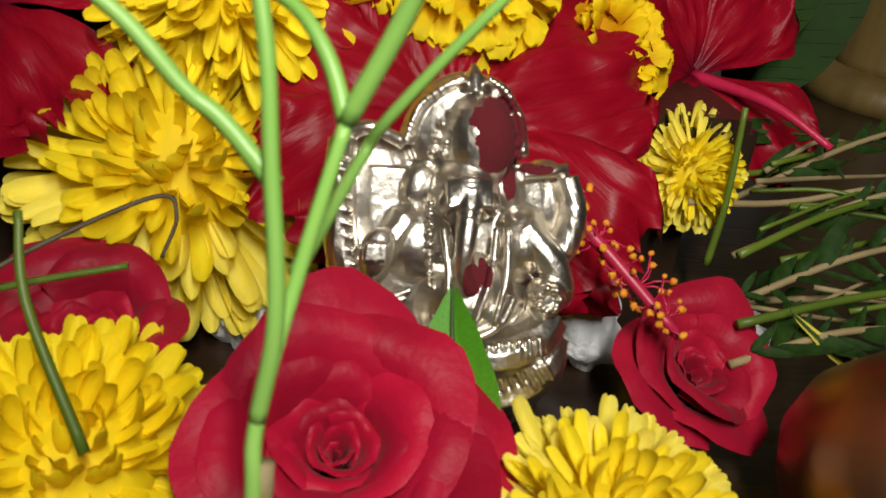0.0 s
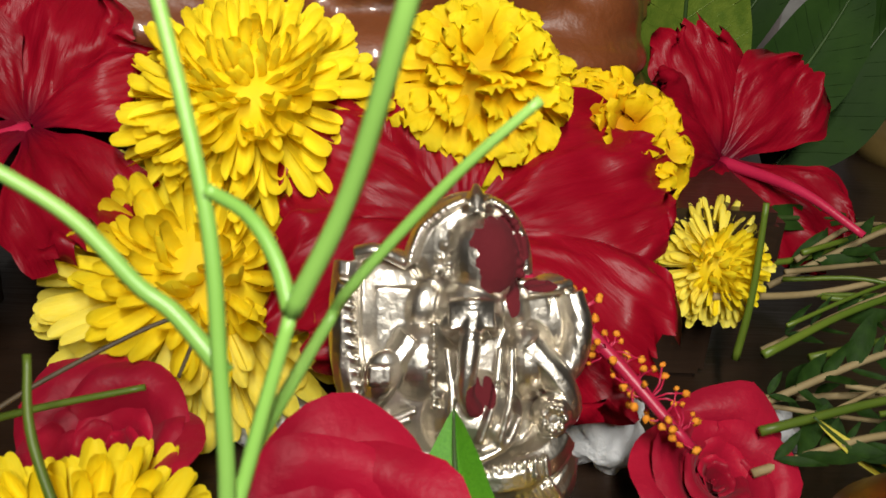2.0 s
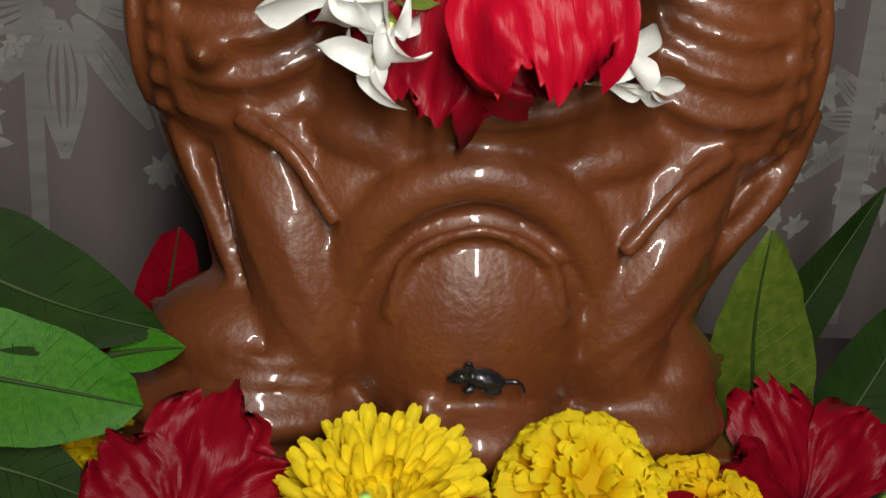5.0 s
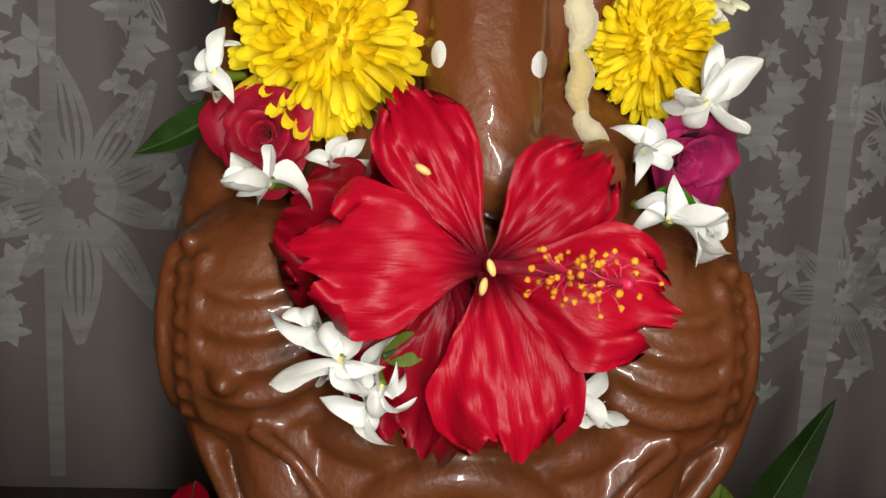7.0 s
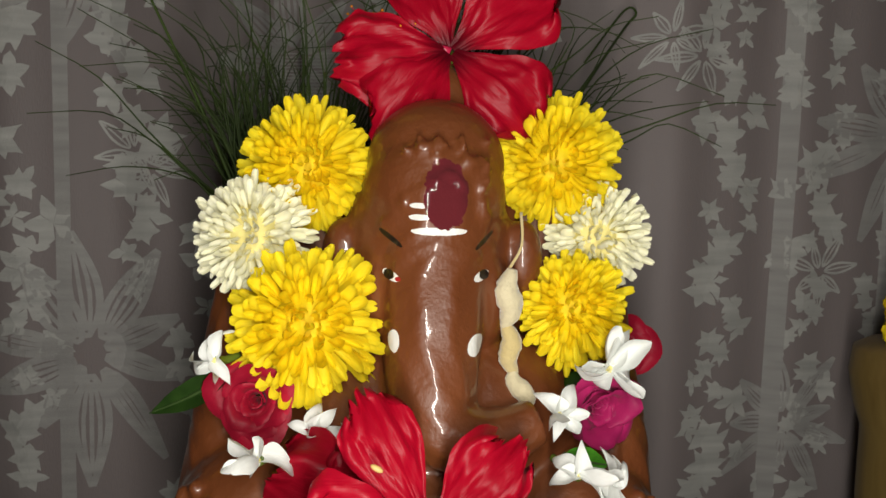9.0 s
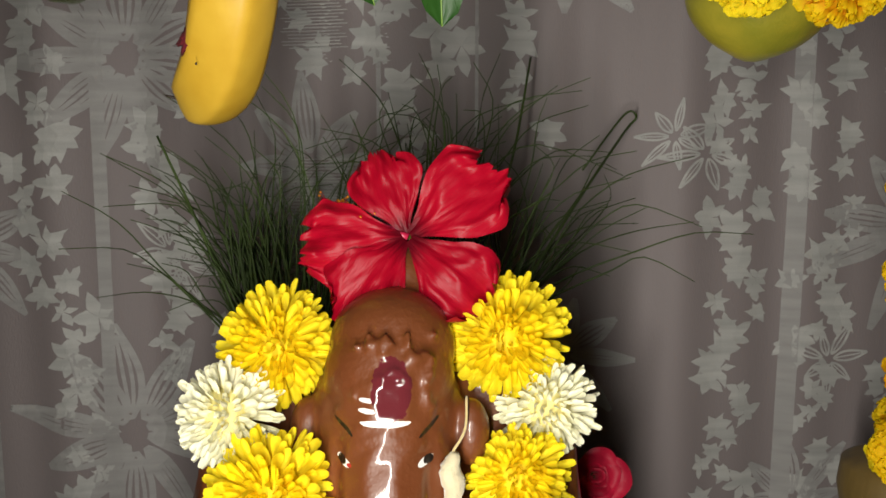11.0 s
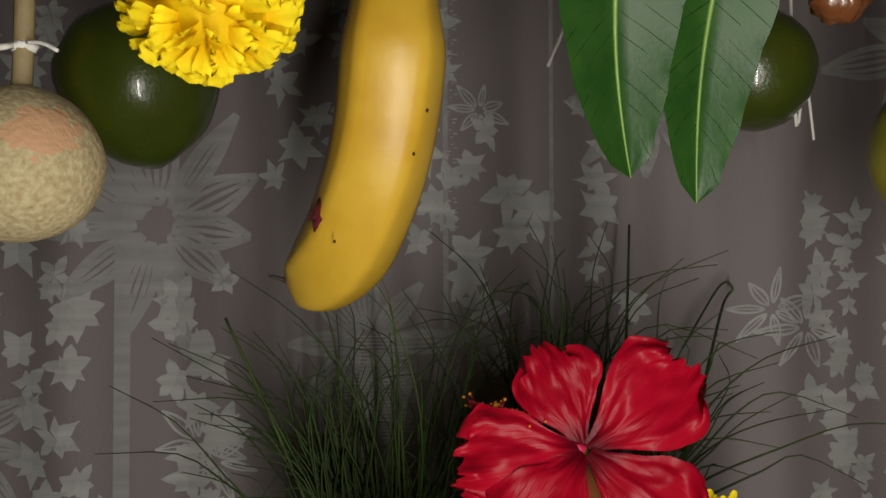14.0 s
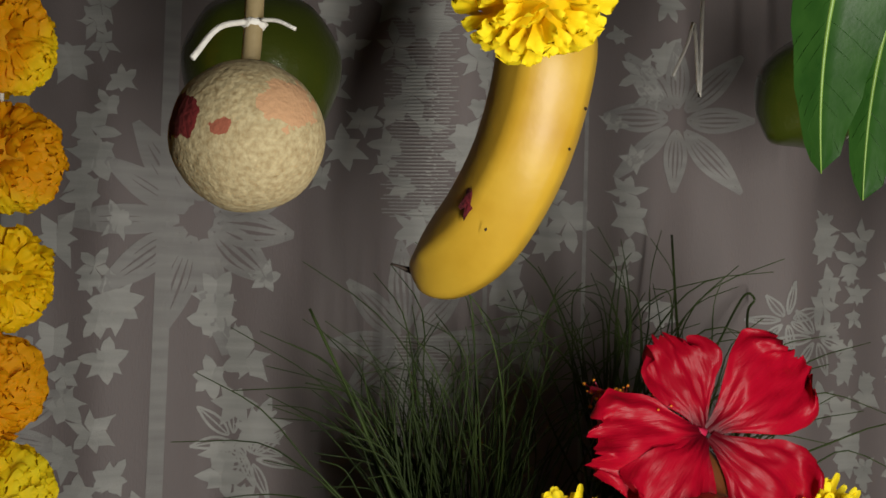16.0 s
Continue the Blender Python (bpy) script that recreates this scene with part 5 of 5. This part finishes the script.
for loc, n, r, sd, k in [((-0.1125, -0.026, 0.3110), (-0.5, -0.8, 0.3), 0.0180, 1, 5), ((-0.0900, -0.0540, 0.2770), (-0.2, -0.95, 0.1), 0.0190, 2, 7), ((-0.0700, -0.030, 0.2820), (0.1, -0.9, 0.3), 0.0160, 3, 6),
                         ((-0.0640, -0.0780, 0.2260), (-0.3, -0.8, -0.3), 0.0200, 4, 7), ((-0.052, -0.074, 0.2165), (0.0, -0.8, -0.5), 0.0170, 5, 6), ((0.0355, -0.0340, 0.2900), (0.1, -0.95, 0.3), 0.0180, 6, 6),
                         ((0.0590, -0.0250, 0.3080), (0.2, -0.85, 0.4), 0.0220, 7, 8), ((0.0420, -0.0500, 0.2690), (0.5, -0.85, 0.1), 0.0210, 8, 7), ((0.0120, -0.0640, 0.2130), (0.3, -0.7, -0.6), 0.0150, 9, 6), ((0.020, -0.060, 0.2050), (0.2, -0.6, -0.8), 0.0130, 10, 5),
                         ((-0.0720, -0.0700, 0.2340), (-0.4, -0.8, 0.1), 0.0170, 21, 5), ((-0.0560, -0.0690, 0.2080), (-0.1, -0.8, -0.5), 0.0150, 22, 5), ((0.0560, -0.0440, 0.2640), (0.6, -0.7, -0.2), 0.0190, 23, 6)]:
    white_flower(loc, n, r, "fresh white jasmine flower tucked into the garland", k, sd)
for k, (x, y, z, a) in enumerate([(-0.0416, -0.085, 0.2850, 30), (-0.0215, -0.093, 0.2585, 70), (-0.0235, -0.093, 0.2530, 100)]):
    tagged(new("rice_grain", solid("rice_grain", *ball((0.0028, 0.0011, 0.0012), 10, 6), M_SEED)), "turmeric-coloured rice grain stuck on the hibiscus", "grain", "rice grains").matrix_basis = pose(x, y, z, 0, a, 0)
wick = thing("cotton_garland", "string of twisted cotton tufts hanging beside the trunk", "garland")
part("thread", solid("thread", *tube(bezier([(0.022, 0.004, 0.374), (0.0215, -0.004, 0.360), (0.0155, -0.010, 0.350)], 6), 0.0007, 6), M_COTTONY), wick)
for a, b, r, mm in [((0.0155, -0.011, 0.350), (0.0150, -0.012, 0.322), 0.0075, M_COTTON), ((0.0150, -0.012, 0.326), (0.0180, -0.010, 0.300), 0.0062, M_COTTONY), ((0.017, -0.011, 0.304), (0.0270, -0.014, 0.284), 0.0060, M_COTTON)]:
    a, b = Vector(a), Vector(b)
    r *= 0.8
    path = [a.lerp(b, i / 12) + Vector((0.0012 * math.sin(i * 0.8 + a.z * 400), 0, 0)) for i in range(13)]
    roll = [max(0.0010, r * (0.25 + 0.75 * math.sin(math.pi * min(1, (i + 0.6) / 12.6))) * (1 + 0.05 * math.sin(i * 2.1 + a.z * 900))) for i in range(13)]
    part("tuft", solid("tuft", *tube(path, roll, 14), mm), wick)
tagged(new("cotton_ball", solid("cotton_ball", *ball((0.016, 0.008, 0.012), 20, 14, 0.4, 9), M_COTTON)), "cream cotton wad behind the hibiscus", "cotton", "cotton tufts").matrix_basis = pose(-0.043, -0.030, 0.276)
leaf("small_leaf", (-0.108, -0.012, 0.302), (-0.146, -0.004, 0.281), (0, -1, 0.4), 0.014, "dark curled leaf behind the white flower", M_LEAF, 21, 0.4, 0.6)
leaf("small_leaf", (0.036, -0.044, 0.276), (0.056, -0.040, 0.270), (0, -1, 0.2), 0.014, "green sepal of the rosebud", M_LEAFB, 22, 0.4, 0.6)
leaf("small_leaf", (-0.052, -0.066, 0.224), (-0.034, -0.062, 0.227), (0, -1, 0.2), 0.012, "pale green sepal under the hibiscus", M_LEAFY, 23, 0.4, 0.6)


# ---- feathery grass behind the head ----
def tuft(base, count, fan, length, sd, label):
    rnd = random.Random(sd)
    out = []
    for i in range(count):
        a = radians(rnd.gauss(fan[0], fan[1]))
        ln = length * rnd.uniform(0.45, 1.0)
        d = Vector((math.sin(a), rnd.uniform(-0.05, 0.45), math.cos(a))).normalized()
        p = Vector(base) + Vector((rnd.gauss(0, 0.008), rnd.gauss(0, 0.008), 0))
        side = Vector((rnd.uniform(-1, 1), rnd.uniform(-0.3, 0.3), rnd.uniform(-0.8, 0.05))) * ln * rnd.choice((0.10, 0.22, 0.34, 0.48))
        kink = Vector((rnd.uniform(-1, 1), 0, rnd.uniform(-0.5, 0.5))) * ln * 0.06
        pts = [p + d * ln * t + side * t ** 2.8 + kink * math.sin(t * 7 + i) * t for t in (0, 0.2, 0.4, 0.6, 0.8, 1.0)]
        pts[-1] += side.normalized() * ln * rnd.uniform(0.0, 0.10) - Vector((0, 0, ln * rnd.uniform(0, 0.06)))
        for q in pts:
            q.y = min(q.y, 0.333)
        out.append((tube(bezier(pts, 3), [0.00105 * (1 - 0.74 * k / 15) for k in range(16)], 4, False), None))
    ob = new("grass_tuft", solid("grass_tuft", *joined(out), M_BLADE))
    return tagged(ob, label, "grass", kind="stuff")


tuft((-0.108, 0.165, 0.325), 135, (-15, 10), 0.205, 3, "tuft of thin dark green grass blades behind the idol's ear")
tuft((-0.090, 0.165, 0.325), 70, (7, 12), 0.245, 4, "loose thin grass blades behind the idol's crown")
tuft((0.040, 0.180, 0.370), 36, (27, 14), 0.195, 5, "sparse thin grass blades behind the idol's crown")
tuft((-0.005, 0.180, 0.390), 56, (6, 15), 0.190, 6, "sparse thin upright grass blades behind the red hibiscus")
for pts in [[(0.05, 0.12, 0.40), (0.10, 0.22, 0.455), (0.145, 0.315, 0.500), (0.156, 0.325, 0.512), (0.146, 0.325, 0.514), (0.11, 0.30, 0.47)], [(0.02, 0.12, 0.40), (0.05, 0.22, 0.48), (0.066, 0.275, 0.558)],
            [(-0.13, 0.16, 0.36), (-0.165, 0.172, 0.44), (-0.195, 0.184, 0.500)]]:
    stem("grass_stalk", pts, 0.0012, M_BLADE, "long bare grass stalk behind the idol", "stem")
tie = tagged(new("stalk_bundle", solid("stalk_bundle", *tube([(-0.05, 0.15, 0.0), (-0.07, 0.155, 0.2), (-0.095, 0.165, 0.335)], [0.012, 0.016, 0.020], 14), M_LEAF)), "bundle of green grass stalks behind the idol", "grass")

# ---- hanging offerings ----
CEIL = 1.70


def hanger(parent, p, r=0.0007):
    """A thread from p up to the ceiling."""
    part("thread", solid("thread", *tube([p, (p[0], p[1], CEIL)], r, 6), M_THREAD), parent)


ban = thing("banana", "ripe yellow banana with a red powder mark, hanging by a thread", "banana")
axis = bezier([(-0.0840, 0.022, 0.690), (-0.0900, 0.022, 0.655), (-0.0920, 0.022, 0.617), (-0.0960, 0.032, 0.588), (-0.1030, 0.044, 0.564), (-0.1140, 0.062, 0.541), (-0.1270, 0.080, 0.5265), (-0.1400, 0.092, 0.5205)], 6)
nb = len(axis)
vs, fs = [], []
for i, p in enumerate(axis):
    t = i / (nb - 1)
    rr = 0.0225 * min(1, (0.35 + 2.4 * t)) * (1 if t < 0.72 else math.sqrt(max(0.04, 1 - ((t - 0.72) / 0.292) ** 2)))
    d = (axis[min(i + 1, nb - 1)] - axis[max(i - 1, 0)]).normalized()
    a = d.cross(Vector((0, 1, 0))).normalized()
    b = d.cross(a)
    for k in range(40):
        q = 2 * math.pi * k / 40
        facet = ((q + 0.35) % (2 * math.pi / 5)) - math.pi / 5
        ridge_r = rr * (0.45 + 0.55 * 0.90 / math.cos(facet))
        vs.append(p + (a * math.cos(q) + b * math.sin(q)) * ridge_r)
for i in range(nb - 1):
    for k in range(40):
        fs.append((i * 40 + k, i * 40 + (k + 1) % 40, (i + 1) * 40 + (k + 1) % 40, (i + 1) * 40 + k))
fs.append(tuple((nb - 1) * 40 + k for k in range(40)))
part("peel", solid("peel", vs, fs, M_BANANA), ban)
part("blossom_end", solid("blossom_end", *tube(bezier([axis[-2], axis[-1] + Vector((-0.004, -0.001, 0.002)), axis[-1] + Vector((-0.014, -0.004, 0.005))], 4), [0.003, 0.0028, 0.0022, 0.002, 0.0018, 0.0014, 0.001, 0.0008, 0.0006][:9], 7), M_DARK), ban, label="dry black blossom end")
part("stalk", solid("stalk", *tube([axis[0], axis[0] + Vector((0.006, 0, 0.03))], [0.009, 0.006], 12), M_LEAFY), ban)
hanger(ban, tuple(axis[0] + Vector((0.006, 0, 0.03))))
M_KUM = mat("red_powder", (0.09, 0.003, 0.008), (0.14, 0.006, 0.012), 400, rough=0.95, bump=0.9, bump_scale=900)
part("powder_mark", solid("powder_mark", *ball((0.0035, 0.0022, 0.0075), 14, 10, 0.8, 2), M_KUM), ban, pose(-0.1225, 0.0360, 0.5545, 0, 25, 0), "smear of dark red powder")
for x, y, z in [(-0.078, 0.0115, 0.592), (-0.0835, 0.016, 0.575), (-0.092, 0.003, 0.628), (-0.095, 0.004, 0.622), (-0.117, 0.030, 0.540)]:
    part("fleck", solid("fleck", *ball((0.0006, 0.0004, 0.0008), 8, 6, 0.5, int(z * 999)), M_DARK), ban, pose(x, y, z))

apple = thing("wood_apple", "round pale woody fruit smeared with red powder, hanging by a thread", "fruit")
part("shell", solid("shell", *ball((0.0265, 0.0265, 0.0262), 56, 36, 0.02, 3), M_APPLE), apple, pose(-0.2144, -0.0450, 0.5640))
apple_stalk = part("stalk", solid("stalk", *tube(bezier([(-0.2145, -0.045, 0.590), (-0.2140, -0.045, 0.600), (-0.2135, -0.045, 0.625)], 4), 0.0034, 10), M_DRY), apple)
part("knot", solid("knot", *joined([(ball((0.0045, 0.0045, 0.0022), 12, 8, 0.4, 1), pose(-0.2138, -0.045, 0.6035)), (tube(bezier([(-0.216, -0.049, 0.603), (-0.224, -0.060, 0.597), (-0.231, -0.066, 0.585)], 5), 0.0011, 6), None),
                                    (tube(bezier([(-0.211, -0.049, 0.604), (-0.205, -0.052, 0.603), (-0.199, -0.054, 0.600)], 5), 0.0007, 6), None)]), M_THREAD), apple_stalk, label="knotted white thread")
hanger(apple, (-0.2135, -0.045, 0.625), 0.0010)


def green_fruit(loc, r, label, material, tip=(0, 0, -1), seed=0, nib=0.16):
    f = thing("green_fruit", label, "fruit", None, "hanging green fruits")
    vs, fs = ball(r, 36, 24, 0.04, seed)
    q = Vector((0, 0, -1)).rotation_difference(Vector(tip)).to_matrix().to_4x4()
    V = []
    for v in vs:
        d = max(0.0, -v.z / r - 0.72) / 0.28
        V.append(q @ Vector((v.x, v.y, v.z - r * nib * d ** 2.2)))
    part("peel", solid("peel", V, fs, material), f, Matrix.Translation(loc))
    part("stalk", solid("stalk", *tube([(loc[0], loc[1], loc[2] + r * 0.94), (loc[0], loc[1], loc[2] + r * 1.15)], 0.003, 10), M_DRY), f)
    hanger(f, (loc[0], loc[1], loc[2] + r * 1.1))
    return f


green_fruit((-0.2215, 0.105, 0.6240), 0.0400, "smooth dark green lime with a pointed tip, hanging", M_LIME, (0.18, 0, -1), 1)
green_fruit((0.1100, 0.158, 0.6410), 0.0350, "dark green round fruit hanging behind the leaves", M_LIME, (-0.7, 0, -0.6), 2)
green_fruit((0.1800, 0.080, 0.5840), 0.0400, "yellowing green fruit hanging among marigolds", M_LIMEY, (0.1, 0, -1), 3, 0.02)
marigold((-0.1330, -0.1250, 0.5985), (0.0, -0.3, -0.5), 0.0245, "bright yellow marigold hanging before the banana", M_MARI, 11, 130)
marigold((0.1610, 0.030, 0.5870), (-0.1, -0.8, -0.3), 0.0270, "yellow marigold tied in front of the green fruit", M_MARI, 12, 110)
marigold((0.2080, 0.040, 0.5800), (0.2, -0.8, -0.3), 0.0250, "golden marigold tied beside the green fruit", M_GOLD, 13, 100)
for x, y, z in ((-0.1330, -0.1250, 0.6140), (0.1610, 0.030, 0.6040), (0.2080, 0.040, 0.5960)):
    tagged(new("thread", solid("thread", *tube([(x, y, z - 0.012), (x, y, CEIL)], 0.0006, 6), M_THREAD)), "thin white thread holding a hanging flower", "thread", "threads")
for b, t, w, s in [((-0.0210, -0.108, 0.654), (-0.0140, -0.0635, 0.5570), 0.044, 31), ((0.0220, -0.070, 0.654), (0.0123, -0.0470, 0.5500), 0.042, 32), ((0.0150, -0.062, 0.690), (0.0060, -0.034, 0.5850), 0.040, 33)]:
    leaf("hanging_leaf", b, t, (0.15, -0.98, 0.0), w, "glossy dark green leaf hanging tip down", M_LEAFH, s, 0.25, 0.35, "hanging leaves", 0, 0.6)
tagged(new("thread", solid("thread", *tube(bezier([(-0.021, -0.107, 0.653), (-0.004, -0.090, 0.660), (0.0215, -0.071, 0.653), (0.008, -0.085, 0.72), (0.006, -0.085, CEIL)], 6), 0.0008, 6), M_THREAD)), "thin white thread holding the hanging leaves", "thread", "threads")
nut = thing("dried_fruit", "small glossy brown dried fruit hanging by a thread", "fruit")
part("flesh", solid("flesh", *ball((0.014, 0.012, 0.013), 20, 14, 0.4, 5), M_BROWN), nut, pose(0.128, 0.090, 0.662))
hanger(nut, (0.128, 0.090, 0.672))
for pts in [[(0.128, 0.150, CEIL), (0.130, 0.152, 0.70), (0.138, 0.152, 0.64), (0.1436, 0.1549, 0.6005)], [(-0.008, 0.050, CEIL), (-0.009, 0.050, 0.70), (-0.014, 0.050, 0.645), (-0.0235, 0.0504, 0.6185)]]:
    stem("thread", pts, 0.0011, M_THREAD, "loose end of white cotton thread", "thread")


def garland(x, y, z0, z1, step, sd, label):
    rnd = random.Random(sd)
    g = thing("marigold_garland", label, "garland", None, "marigold garlands")
    part("string", solid("string", *tube([(x, y, z0), (x, y, CEIL)], 0.0010, 6), M_THREAD), g)
    z, k = z0, 0
    while z < z1:
        m = facing((x + rnd.uniform(-0.004, 0.004), y + rnd.uniform(-0.004, 0.002), z), (rnd.uniform(-0.5, 0.5), -1, rnd.uniform(-0.35, 0.35)), rnd.uniform(0, 360))
        part("marigold", MARI_BALL[rnd.randrange(4)], g, m @ Matrix.Scale(rnd.uniform(0.024, 0.028), 4))
        z += step * rnd.uniform(0.92, 1.08)
        k += 1
    return g


garland(-0.325, 0.040, 0.330, 0.74, 0.047, 1, "garland of yellow and gold marigolds hanging at the altar's side")
garland(0.273, 0.050, 0.285, 0.74, 0.047, 2, "garland of golden marigolds hanging at the altar's far side")

post = thing("turned_stand", "yellow turned wooden stand topped with marigolds", "stand", pose(0.332, 0.185, 0.0) @ Matrix.Diagonal((1, 1, 1.12, 1)))
part("foot", solid("foot", *lathe([(0.0, 0.0), (0.055, 0.0), (0.056, 0.006), (0.055, 0.012), (0.044, 0.018), (0.0, 0.018)], 40), M_BAMBOO), post)
part("shaft", solid("shaft", *lathe([(0.0, 0.016), (0.040, 0.018), (0.038, 0.022), (0.038, 0.19), (0.044, 0.205), (0.048, 0.225), (0.046, 0.240), (0.038, 0.244), (0.0, 0.244)], 40), M_BAMBOO), post)
for k, (dx, dy, dz, r) in enumerate([(-0.018, -0.022, 0.256, 0.024), (0.016, -0.018, 0.262, 0.026), (0.000, 0.012, 0.268, 0.024)]):
    marigold((0.332 + dx, 0.185 + dy, dz + 0.030), (dx * 10, -0.6, 0.7), r, "marigold heaped on the wooden stand", M_GOLD if k else M_MARI, 20 + k, 80)
